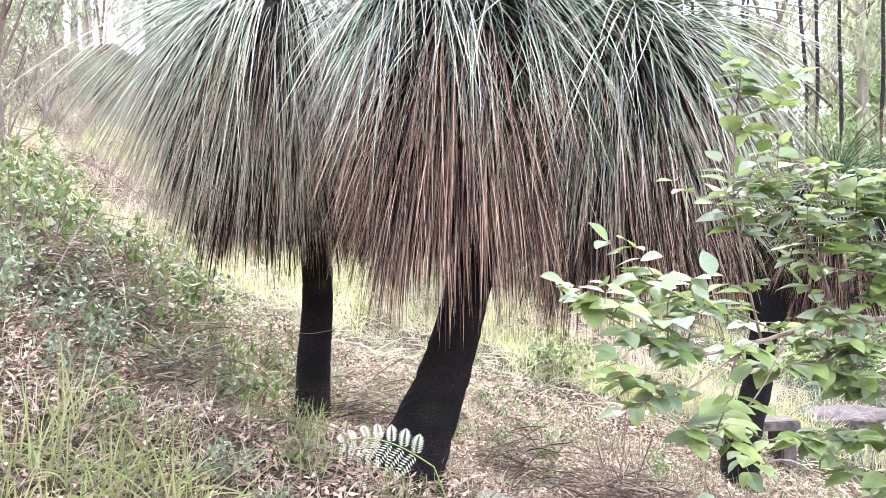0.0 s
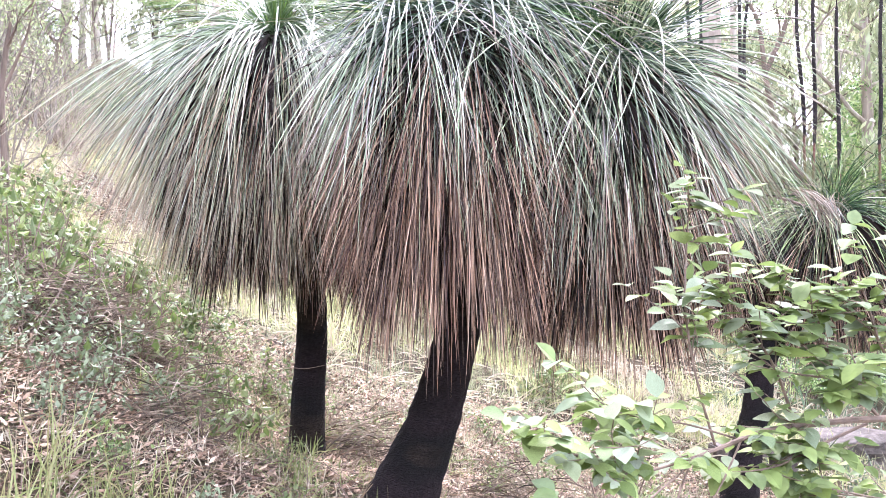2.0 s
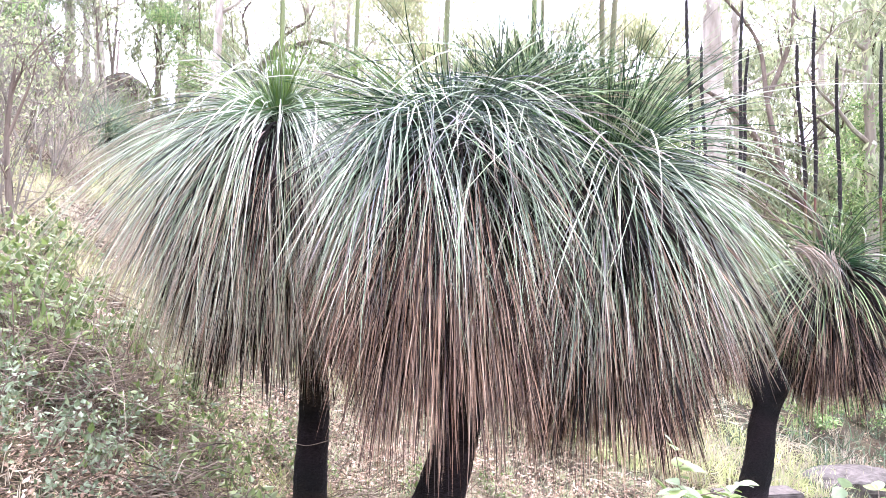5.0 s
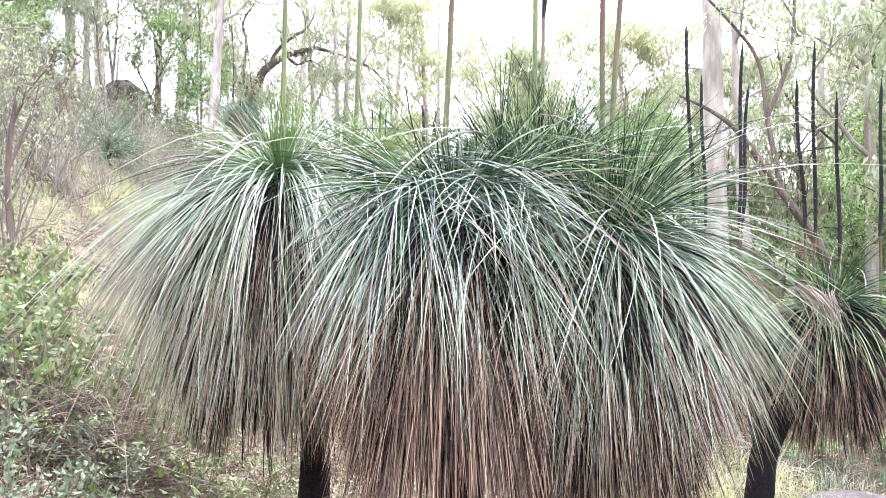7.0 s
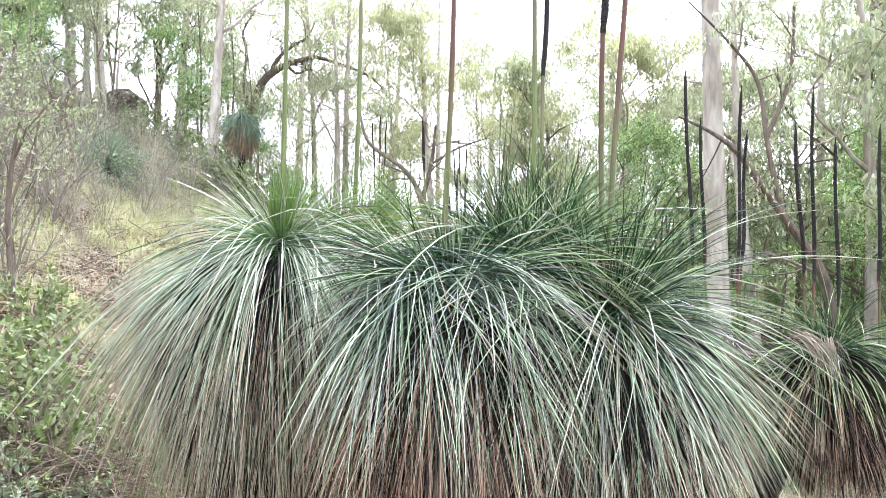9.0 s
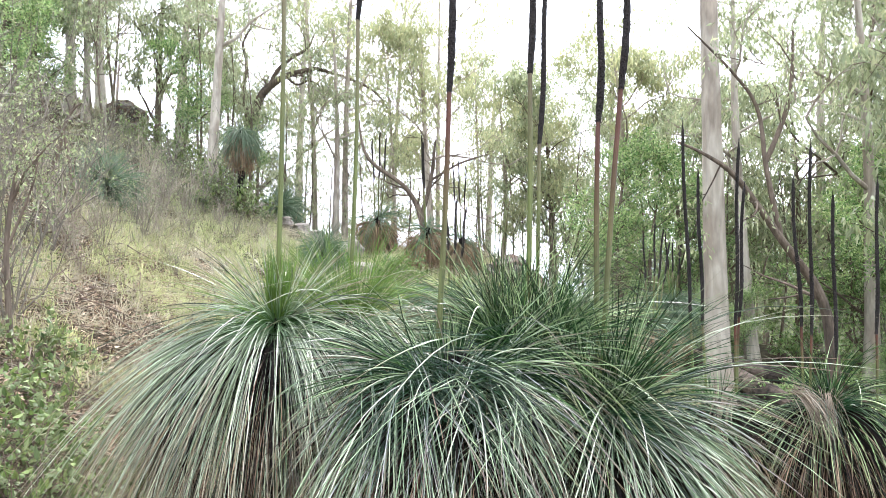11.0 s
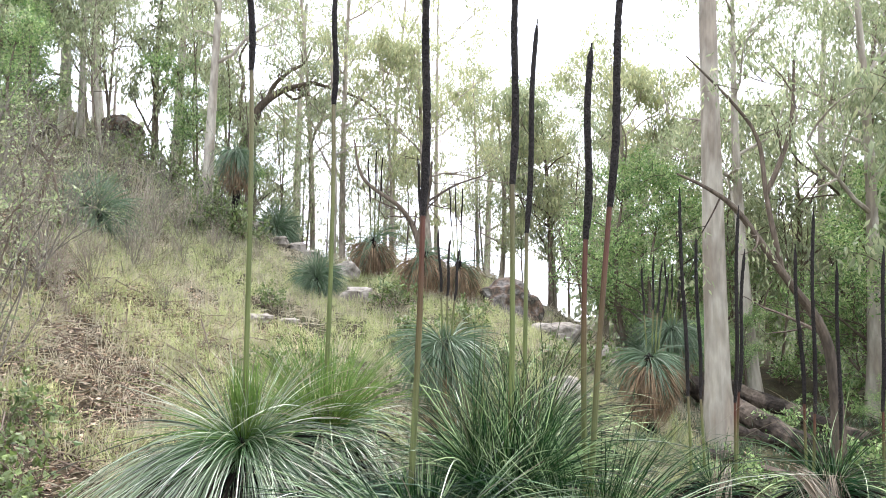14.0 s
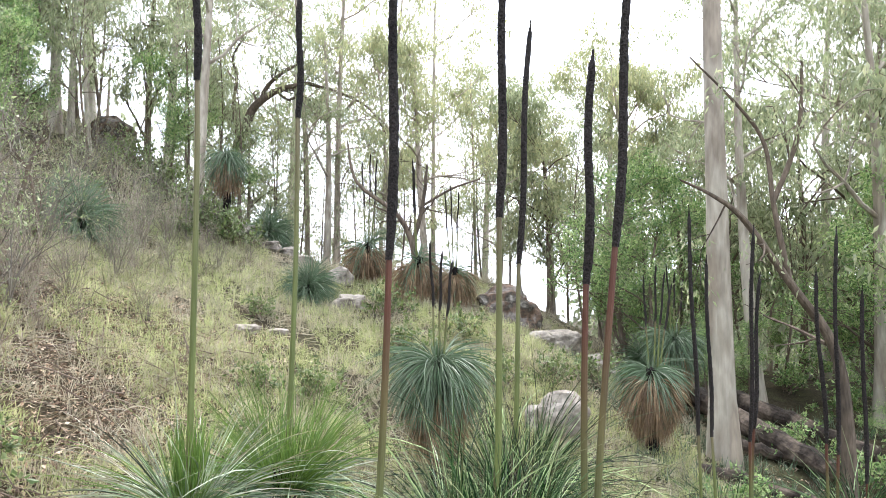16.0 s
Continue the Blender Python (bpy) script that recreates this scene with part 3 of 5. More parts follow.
grass_tree("tall grass tree with leaning charred trunk, four heads", (-0.12, 4.85, G(-0.12, 4.85)),
           [([(-0.38, 4.85, -0.4), (-0.30, 4.85, -0.1), (-0.10, 4.8, 0.4), (0.05, 4.72, 0.9), (0.21, 4.6, 1.7), (0.16, 4.5, 2.7), (0.08, 4.48, 3.2)], (0.29, 0.245, 0.18, 0.152, 0.14, 0.13, 0.11)),
            ([(0.29, 4.62, 1.8), (0.5, 4.8, 2.5), (0.62, 4.95, 3.2)], (0.12, 0.11, 0.10)),
            ([(0.30, 4.6, 1.6), (0.8, 4.6, 2.3), (1.06, 4.65, 2.85)], (0.12, 0.11, 0.10)),
            ([(0.5, 4.8, 2.4), (0.75, 5.6, 2.9), (0.87, 6.35, 3.4)], (0.10, 0.10, 0.09))],
           [((0.06, 4.5, 3.08), 1.1, 0, dict(reach=1.32, drop=.95, steep=18, span=56, upright=.4, sink=.92, spray=.12, core=.40, lift=(5, 60), spray_len=(.4, .75), pale_spray=.35, mess=1.3, hang=1.08, flare=12, tangle=2.2)),
            ((0.62, 4.98, 3.12), 0.42, 2, dict(reach=1.3, drop=.8, steep=66, upright=.95, sink=.9, spray=.5, core=.24, flare=12, tangle=1.2, pale_spray=.5)),
            ((1.07, 4.64, 2.80), 1.0, 0, dict(reach=1.47, drop=.85, steep=32, span=66, upright=.45, sink=.95, spray=.16, core=.2, mess=1.2, hang=.92, flare=18, tangle=1.0)),
            ((0.87, 6.38, 3.15), 0.28, 2, dict(reach=1.3, drop=.7, steep=64, upright=.8, sink=.85, spray=.5, core=.18, flare=12, pale_spray=.6))],
           [((0.0, 4.5, 3.3), (0.13, 4.5, 6.9), 4.93, True), ((0.63, 4.95, 3.4), (0.72, 4.95, 6.9), 5.18, False),
            ((0.87, 6.4, 3.5), (1.03, 6.5, 6.9), 4.95, False), ((1.1, 4.8, 3.1), (1.19, 4.85, 6.12), 4.8, True),
            ((1.10, 4.66, 3.0), (1.40, 4.72, 6.8), 5.0, True)], 5)
# the lower clump to the east
lower_clump = grass_tree("grass tree on the lower slope, leaning trunk, two heads", (3.5, 8.5, G(3.5, 8.5)),
           [([(3.45, 8.5, -1.5), (3.5, 8.5, -0.9), (3.68, 8.5, -0.2), (3.8, 8.5, 0.5), (4.2, 8.45, 1.3), (4.55, 8.4, 2.2)], (0.24, 0.19, 0.165, 0.15, 0.14, 0.12)),
            ([(3.8, 8.5, 0.5), (3.62, 8.65, 1.3), (3.45, 8.9, 2.0)], (0.14, 0.13, 0.12))],
           [((4.55, 8.4, 2.2), 0.7, 2, dict(reach=1.3, drop=.7, steep=50, upright=.4, sink=1.05, spray=.1)), ((3.42, 8.9, 2.05), 0.5, 2, dict(reach=1.15, drop=.45, steep=30, upright=.5, sink=1.1, spray=.06))],
           [((2.98, 8.45, 2.3), (2.87, 8.35, 5.6), 3.2, False), ((3.24, 8.75, 2.3), (3.24, 8.9, 5.1), 3.1, False),
            ((3.55, 8.6, 2.3), (3.59, 8.45, 5.4), 3.1, True), ((3.62, 8.75, 2.3), (3.75, 8.7, 4.9), 3.2, True),
            ((4.3, 8.45, 2.3), (4.25, 8.5, 4.95), 3.1, True), ((4.35, 8.4, 2.3), (4.45, 8.45, 5.38), 3.0, True),
            ((4.66, 8.4, 2.2), (4.70, 8.45, 4.75), 2.7, True), ((5.2, 8.5, 2.2), (5.28, 8.5, 4.92), 3.0, True)], 7, 1000, 2100, 0.0050, 2.2, 28, .78)


def dead_bundle(tree, at, turn, n, seed):
    """A sheaf of dead leaves that has fallen out of a head and hangs over its edge."""
    rs = np.random.RandomState(seed)
    feet = np.array(at) + rs.normal(0, .05, (n, 3))
    P = arcs(rs, feet, radians(turn) + rs.normal(0, .16, n), np.radians(rs.normal(-5, 14, n)), rs.uniform(.4, .85, n), rs.uniform(1.6, 3.4, n), 8)
    pile = Pile()
    pile.strands(P, blade_widths(rs, n, 8, .0055), 3, seed)
    part("dead_leaf_sheaf", pile, M_STRAWLEAF, tree, "straw-coloured sheaf of dead leaves", "stuff")


dead_bundle(lower_clump, (4.05, 8.15, 2.38), 290, 60, 5)
dead_bundle(lower_clump, (4.5, 8.3, 2.32), 250, 35, 6)
dead_bundle(lower_clump, (3.5, 8.75, 2.25), 230, 30, 7)

# grass trees further off: a few forms, repeated
def far_grass_tree(label, height, reach, n_live, n_dead, drop, seed, spikes=(), steep=45, width=0.010, flare=2):
    rs = np.random.RandomState(seed)
    tree = thing("grass_tree", label, "grass tree", "grass trees")
    pile = Pile()
    q, r = trunk_line([(0, 0, -0.3), (0.02, 0.02, height * .5), (0, 0, height)], (0.2, 0.16, 0.14), 14)
    pile.tube(q, r, 12, .06, seed)
    part("trunk", pile, M_CHAR, tree)
    live, dead, young, thatch = crown(rs, (0, 0, height), n_live, n_dead, reach, width, drop, steep, 7, 2, flare=flare)
    part("leaf_crown", live, M_LIVE_FAR, tree)
    part("leaf_skirt", dead, M_DEAD_FAR, tree)
    part("leaf_heart", young, M_LIVE_FAR, tree)
    for k, (x, y, z, rust) in enumerate(spikes):
        flower_spike(tree, (x * .4, y * .4, height), (x, y, z), height + (z - height) * .45, .022, .03, rust, seed + k)
    return tree


def stand(tree, x, y, turn=0, s=1.0, sink=0.0):
    tree.matrix_basis = pose(x, y, G(x, y) - sink, 0, 0, turn) @ Matrix.Diagonal((s, s, s, 1))
    return tree


def more(tree, x, y, turn=0, s=1.0, sink=0.0, label=""):
    m = pose(x, y, G(x, y) - sink, 0, 0, turn) @ Matrix.Diagonal((s / tree.scale[0], s / tree.scale[0], s / tree.scale[0], 1))
    return tagged(copy_thing(tree, m), label)


g_mid = stand(far_grass_tree("grass tree with round blue-green crown in the clearing", 2.5, 1.35, 1700, 1500, 0.9, 21, [(.1, .1, 4.7, False), (.3, -.1, 4.5, False), (-.15, .15, 4.9, False)]), 0.1, 15)
g_brown = stand(far_grass_tree("grass tree with thick rusty brown skirt", 1.35, 1.35, 260, 2300, 0.7, 22, [(.2, .1, 4.6, False), (-.1, .2, 4.3, False), (.4, 0, 4.4, False)], 60, .010, 52), -3.3, 32, 40, 1.25)
stand(far_grass_tree("grass tree with khaki and rusty brown drooping skirt", 2.2, 1.25, 500, 2300, 0.7, 25, [(.2, .1, 4.9, False), (-.1, .2, 4.6, False), (.4, 0, 4.7, False), (.7, .4, 4.4, False)], 40, .010, 42), 5.45, 19.2)
stand(far_grass_tree("tall grass tree with drooping green crown on the hillside", 3.8, 1.5, 1500, 1300, .8, 24, (), 30), -9.7, 32.5)
g_tuft = stand(far_grass_tree("low green grass tree with no visible trunk", 0.55, 1.25, 1500, 150, 0.2, 23, (), 80), -4.9, 27)
more(g_brown, -0.9, 28.5, 120, 1.2)
more(g_brown, 0.5, 28.2, 200, 1.0)
more(g_tuft, -11.9, 24.2, 60, 1.25, label="wide green grass tree with sprawling leaves among shrubs")
more(g_tuft, -13.6, 26.6, 140, 1.05)
more(g_tuft, -8.5, 35.2, 10, 1.2)
more(g_tuft, 8.5, 31, 10, 1.2)
more(g_mid, 7.7, 24.5, 10, 1.0)


# ---------------- gum trees ----------------
def branch_out(rs, wood, tips, start, way, length, radius, depth, sag, sides=6):
    """One limb and its side limbs; tips gathers the places where leaves hang."""
    n = 5
    p, pts = np.array(start, float), []
    d = unit(np.array(way, float))
    for k in range(n):
        pts.append(p.copy())
        d = unit(d + rs.normal(0, 0.16, 3) + np.array((0, 0, sag)))
        p = p + d * length / (n - 1)
    wood.tube(pts, np.linspace(radius, radius * 0.35, n), sides, 0.05, rs.randint(999))
    if depth == 0:
        tips.extend(pts[2:])
        return
    for k in range(rs.randint(3, 5)):
        f = rs.randint(1, n)
        side = unit(rs.normal(0, 1, 3) + np.array((0, 0, 0.35)))
        branch_out(rs, wood, tips, pts[f], unit(d * 0.7 + side * 0.9), length * rs.uniform(.45, .7), radius * .5, depth - 1, sag, 4 if depth == 1 else 5)


def hang_leaves(rs, tips, count, spread, leaf, droop=1.0):
    """Leaves in hanging bunches round the twig ends."""
    tips = np.array(tips)
    pile = Pile()
    C = tips[rs.randint(0, len(tips), count)] + rs.normal(0, 1, (count, 3)) * np.array((spread, spread, spread * .7))
    D = unit(rs.normal(0, 0.5, (count, 3)) + np.array((0, 0, -droop)))
    S = unit(np.cross(D, rs.normal(0, 1, (count, 3))))
    pile.leaves(C, D, S, leaf * rs.uniform(.6, 1.3, count), leaf * .14 * rs.uniform(.7, 1.3, count))
    return pile


def gum_tree(label, height, radius, first, limbs, limb_len, leaves, leaf, bark, foliage, seed, lean=(0, 0), spread=.35, sag=.02, droop=1.0):
    rs = np.random.RandomState(seed)
    tree = thing("gum_tree", label, "tree", "gum trees")
    tips = []
    k = np.linspace(0, 1, 16)
    bend = rs.normal(0, .25, 2)
    line = np.stack([lean[0] * k + bend[0] * np.sin(3 * k), lean[1] * k + bend[1] * np.sin(3 * k), height * k - .4 * (k == 0)], -1)
    rad = radius * (1 - .72 * k) * (1 + .5 * np.exp(-k * 30))
    trunk = Pile()
    trunk.tube(line, rad, 14, .03, seed)
    part("trunk", trunk, bark, tree)
    for j in range(limbs):
        f = first + (1 - first) * (j + rs.uniform(0, 1)) / limbs
        at = np.array([np.interp(f, k, line[:, c]) for c in range(3)])
        az = rs.uniform(0, 6.283)
        wood = Pile()
        branch_out(rs, wood, tips, at, (math.cos(az), math.sin(az), rs.uniform(.3, .9)), limb_len * rs.uniform(.6, 1.1) * (1.15 - .5 * f), radius * (1 - .7 * f) * .5, 2, sag)
        part("limb", wood, bark, tree)
    if leaves:
        part("crown", hang_leaves(rs, tips, leaves, spread, leaf, droop), foliage, tree)
    return tree


stand(gum_tree("tall smooth-barked pale gum with straight trunk", 26, .36, .66, 5, 5, 2500, .26, M_PALE, M_GUMLEAF, 31), 7.75, 20.5)
t_pale = stand(gum_tree("slender pale gum with high open crown", 17, .29, .40, 9, 4.4, 5000, .26, M_PALE, M_GUMLEAF, 32, (.8, .3), .26), -12.3, 36)
t_light = stand(gum_tree("gum with light yellow-green foliage", 12, .20, .30, 10, 4.4, 7500, .28, M_GREYBARK, M_GUMLIGHT, 33, (-.6, .2), .26), -.9, 37)
t_lacy = stand(gum_tree("thin gum with sparse light foliage against the sky", 16, .15, .35, 9, 4.6, 1900, .30, M_GREYBARK, M_GUMLIGHT, 38, (-.8, .3), .24), -3.6, 46)
t_leafy = stand(gum_tree("leafy gum with hanging green foliage", 11, .18, .16, 13, 3.8, 5600, .35, M_DARKBARK, M_GUMLEAF, 34, (.5, .4), .24), 12.5, 34)
t_dark = stand(gum_tree("dense dark green tree", 6.5, .13, .12, 11, 2.2, 8000, .17, M_DARKBARK, M_DARKLEAF, 35, spread=.28, droop=.2), 8.9, 30)
t_thin = stand(gum_tree("thin dark sapling with sparse leaves", 9, .07, .25, 11, 2.2, 1300, .22, M_DARKBARK, M_GUMLEAF, 36, (.4, 0)), -9.5, 46)

for form, rows in (
    (t_pale, ((-22.5, 43, 50, .8), (-19.8, 40, 140, .55), (-19.9, 51, 10, 1.3), (-7.1, 43, 250, .85), (11.9, 28, 80, .95), (15.9, 27, 200, 1.0), (9.8, 46, 300, 1.1), (20, 38, 20, 1.2), (-24, 44, 70, 1.2), (-13, 60, 40, 1.5), (-30, 60, 100, 1.6), (3, 60, 10, 1.3))),
    (t_light, ((9.2, 38, 70, 1.15), (3.2, 46, 100, 1.05), (-5.0, 52, 200, 1.0), (6.2, 42, 30, .9), (15, 41, 60, .7), (18.5, 45, 120, .8), (22.5, 44, 180, .8), (25.5, 48, 240, .9), (13, 46, 300, .7), (20, 52, 20, 1.0))),
    # Out of view at (18, 19.5), (15.5, 11): added to shade the eastern slope.
    (t_leafy, ((5.6, 39, 90, 1.0), (19.2, 33, 250, 1.5), (17.0, 35, 30, 1.1), (24, 36, 160, 1.2),
              (-14.5, 52, 60, 1.0), (-24, 33, 330, .9), (-18.5, 60, 150, 1.3), (-27, 52, 250, 1.2), (13, 50, 140, 1.3), (28, 30, 110, 1.1), (22, 23, 10, .9), (-26, 40, 15, 1.4), (-23, 55, 300, 1.7), (-34, 50, 180, 1.7), (18, 19.5, 130, 1.4), (15.5, 11, 220, 1.2), (30, 45, 30, 1.7)),),
    (t_lacy, ((-6.6, 44, 160, 1.5), (-1.0, 53, 280, 1.5), (-9.6, 50, 40, 1.6), (2.0, 49, 90, 1.0), (-4.6, 56, 220, 1.7))),
    (t_dark, ((16.2, 27.5, 40, 1.25), (19.5, 31, 100, 1.35), (-23.5, 40, 30, 1.5), (-28, 47, 90, 1.8), (7.9, 31.5, 10, 1.15), (10.3, 33, 200, 1.25), (-15.5, 40, 200, 1.0), (-22, 37, 300, 1.0), (-12.5, 44, 90, .9), (-19, 31, 20, .8), (21, 27, 250, .9), (11.4, 27.5, 45, .45), (10.2, 28.5, 15, .45), (9.3, 26.5, 75, .4), (17.6, 24.5, 35, .5), (14, 22.6, 305, .35), (12, 37.5, 20, .6), (14.5, 38, 80, .6), (17, 38, 140, .65), (19.5, 37, 200, .6), (9.3, 37.5, 260, .6), (22.5, 37, 320, .6))),
    (t_thin, ((-20, 41, 40, 1.3), (-16, 45, 90, 1.4), (-18.2, 37, 140, 1.1), (-22, 46, 190, 1.5), (-14.6, 41, 240, 1.2), (-7.9, 46, 50, .9), (-6.2, 44, 100, .8), (-4.2, 48, 150, 1.0), (-10.5, 44, 250, .9), (1.5, 45, 20, .8), (4.5, 42, 70, .8), (13.5, 33, 120, 1.0), (10.2, 36, 170, 1.1), (16, 38, 220, 1.2), (14.2, 31, 270, .9), (18.3, 33, 320, 1.1), (12.6, 37, 10, 1.0), (-11.5, 47, 15, 1.2), (-10.2, 50, 65, 1.3), (-5.6, 46, 215, 1.0), (-3.2, 46, 315, 1.1), (2.6, 48, 175, 1.2), (4.0, 46, 225, 1.1), (-12.2, 42, 275, 1.0), (-14, 43, 325, 1.2), (7.4, 44, 35, 1.2), (8.6, 40, 85, 1.1), (6.9, 36, 95, 1.0))),
):
    for x, y, turn, s in rows:
        more(form, x, y, turn, s)


def far_woods(label, n_trees, per_tree, seed, turn=(0, 6.283), away=(60, 170), leaf=1.0, tall=(6, 4)):
    """Woods beyond the clearing: too far off to tell tree from tree."""
    rs = np.random.RandomState(seed)
    a, r = rs.uniform(*turn, n_trees), rs.uniform(*away, n_trees)
    x, y = r * np.cos(a), 12 + r * np.sin(a)
    size = rs.uniform(1.6, 3.2, n_trees) * leaf ** .5
    c = np.column_stack([x, y, ground_z(x, y) + rs.uniform(0, 1, n_trees) * np.where(x > .1 * y, *tall) + 1])
    idx = np.repeat(np.arange(n_trees), per_tree)
    n = len(idx)
    C = c[idx] + rs.normal(0, 1, (n, 3)) * size[idx][:, None] * np.array((1, 1, 1.1))
    D = unit(rs.normal(0, .6, (n, 3)) + np.array((0, 0, -.8)))
    S = unit(np.cross(D, rs.normal(0, 1, (n, 3))))
    pile = Pile()
    pile.leaves(C, D, S, rs.uniform(.6, 1.2, n) * leaf, rs.uniform(.18, .34, n) * leaf)
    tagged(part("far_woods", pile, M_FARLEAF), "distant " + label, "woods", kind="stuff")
    pile = Pile()
    for k in range(0, n_trees, 2):
        p = np.array((x[k], y[k], float(ground_z(x[k], y[k])) - .3))
        pile.tube([p, p + (.2, 0, 4), p + (.3, .3, 9)], np.array((.2, .15, .06)) * leaf, 5, 0, k)
    tagged(part("far_trunks", pile, M_GREYBARK), "distant grey trunks of " + label, "woods", kind="stuff")


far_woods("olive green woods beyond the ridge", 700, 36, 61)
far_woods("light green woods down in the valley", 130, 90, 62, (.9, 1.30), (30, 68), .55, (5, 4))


# trees with a shape of their own
def shaped_tree(name, label, bark, base, limbs, twigs, leaves, leaf, foliage, seed, twig=1.0, spread=.3):
    """limbs: (points, radii) in the world; twigs: how many side limbs each carries."""
    rs = np.random.RandomState(seed)
    tree = thing(name, label, "tree", place=base)
    wood, tips = Pile(), []
    for k, (pts, radii) in enumerate(limbs):
        q, r = trunk_line(pts, radii, 26)
        one = Pile()
        one.tube(q, r, 12, .05, seed + k)
        part("trunk" if k == 0 else "limb", one, bark, tree)
        for j in range(twigs):
            f = rs.randint(8, 26)
            branch_out(rs, wood, tips, q[f], unit(rs.normal(0, 1, 3) + np.array((0, 0, .4))), rs.uniform(.8, 2.0) * twig, r[f] * .45, 1, .03, 5)
    part("twig_spray", wood, bark, tree, "", "stuff")
    if leaves:
        part("crown", hang_leaves(rs, tips, leaves, spread, leaf), foliage, tree)
    return tree


shaped_tree("leaning_tree", "grey tree with a long limb leaning across", M_DARKBARK, (10.4, 19.2, G(10.4, 19.2)),
            [([(10.4, 19.2, -.8), (10.35, 19.2, 1.5), (10.0, 19.1, 3.2), (8.9, 18.9, 4.7), (7.7, 18.7, 6.3), (6.9, 18.6, 6.9), (6.1, 18.6, 7.3)], (.20, .17, .13, .10, .075, .05, .025)),
             ([(8.9, 18.9, 4.7), (8.5, 18.8, 6.6), (8.3, 18.8, 8.2), (7.6, 18.7, 9.2), (6.4, 18.6, 10.4)], (.08, .065, .05, .04, .02)),
             ([(8.5, 18.8, 6.8), (9.2, 18.9, 8.5), (9.4, 19, 10.5)], (.07, .06, .03))], 3, 700, .2, M_GUMLEAF, 41)
shaped_tree("bent_tree", "dark tree with a bent trunk and spreading limbs", M_DARKBARK, (-13.17, 45, G(-13.17, 45)),
            [([(-13.24, 45, 10.68), (-13.06, 45, 13.14), (-12.53, 45, 14.48), (-12.08, 45, 15.68), (-11.07, 45, 16.55), (-10.03, 45, 16.98), (-8.69, 45, 17.31)], (.36, .32, .29, .26, .22, .17, .11)),
             ([(-11.65, 45, 16.04), (-11.08, 45, 17.21), (-10.15, 45, 18.01), (-9.21, 45, 18.59), (-8.71, 45, 19.61)], (.16, .14, .11, .08, .05)),
             ([(-8.61, 44.6, 17.19), (-6.89, 44.6, 16.65), (-5.45, 44.6, 16.06), (-4.45, 44.6, 15.27), (-3.66, 44.6, 13.97)], (.12, .10, .08, .06, .03)),
             ([(-13.06, 45.5, 13.67), (-13.46, 45.5, 15.88), (-13.26, 45.5, 17.73), (-13.5, 45.5, 19.21), (-12.71, 45.5, 20.47)], (.16, .13, .11, .08, .05)),
             ([(-10.64, 45.3, 16.85), (-9.91, 45.3, 16.33), (-8.96, 45.3, 16.55), (-7.72, 45.3, 15.59)], (.10, .08, .06, .03))], 5, 1500, .3, M_GUMLEAF, 42)
shaped_tree("bare_tree", "bare twisted dark tree in the clearing", M_DARKBARK, (-1.1, 30, G(-1.1, 30)),
            [([(-1.1, 30, 4.0), (-1.2, 30, 6.2), (-1.9, 30, 7.6), (-3.5, 30, 8.9), (-3.9, 30, 10.6)], (.16, .13, .10, .07, .03)),
             ([(-1.2, 30, 6.4), (-.8, 30, 7.9), (-.6, 30, 9.6)], (.11, .09, .04)),
             ([(-.8, 30, 7.9), (.4, 30, 8.6), (1.6, 30, 9.0)], (.06, .05, .02))], 4, 0, .2, M_GUMLEAF, 43)
shaped_tree("twisted_shrub", "dark twisted leafless shrub with mossy branches", M_DARKBARK, (-10.57, 19.5, G(-10.57, 19.5)),
            [([(-10.57, 19.5, 5.53), (-10.56, 19.5, 6.46), (-10.75, 19.5, 7.54), (-10.81, 19.5, 7.76)], (.05, .045, .04, .03)),
             ([(-11.19, 19.5, 6.69), (-11.05, 19.6, 7.25), (-10.93, 19.7, 7.97), (-10.78, 19.8, 8.51), (-10.53, 19.9, 8.78)], (.065, .06, .055, .045, .02)),
             ([(-10.84, 19.9, 8.53), (-11.01, 19.9, 8.96), (-11.3, 19.9, 9.14), (-11.64, 19.9, 9.68)], (.03, .026, .02, .012)),
             ([(-10.81, 19.5, 7.76), (-11.2, 19.5, 8.29), (-11.43, 19.5, 8.7), (-11.55, 19.5, 9.42)], (.03, .03, .022, .012)),
             ([(-11.13, 18.5, 5.78), (-11.04, 18.5, 6.66), (-10.97, 18.5, 7.25), (-11.2, 18.5, 8.1)], (.04, .035, .03, .015))], 4, 260, .10, M_SLOPELEAF, 44, .6, .15)
shaped_tree("sapling", "thin grey sapling with sparse twigs on the bank", M_DARKBARK, (-6.57, 10.5, G(-6.57, 10.5)),
            [([(-6.57, 10.5, 2.7), (-6.62, 10.5, 3.3), (-6.67, 10.5, 4.16), (-6.62, 10.5, 4.85), (-6.53, 10.5, 5.45)], (.05, .045, .04, .035, .015)),
             ([(-6.67, 10.5, 4.16), (-6.46, 10.5, 4.68), (-6.3, 10.5, 5.11), (-6.2, 10.5, 5.54)], (.028, .022, .016, .008)),
             ([(-6.64, 10.5, 3.73), (-6.97, 10.5, 4.25), (-7.15, 10.5, 4.85)], (.028, .02, .01)),
             ([(-6.63, 10.5, 4.76), (-6.44, 10.5, 5.28), (-6.1, 10.5, 5.71), (-5.88, 10.5, 5.89)], (.02, .016, .011, .006))], 4, 420, .09, M_SLOPELEAF, 45, .4, .1)


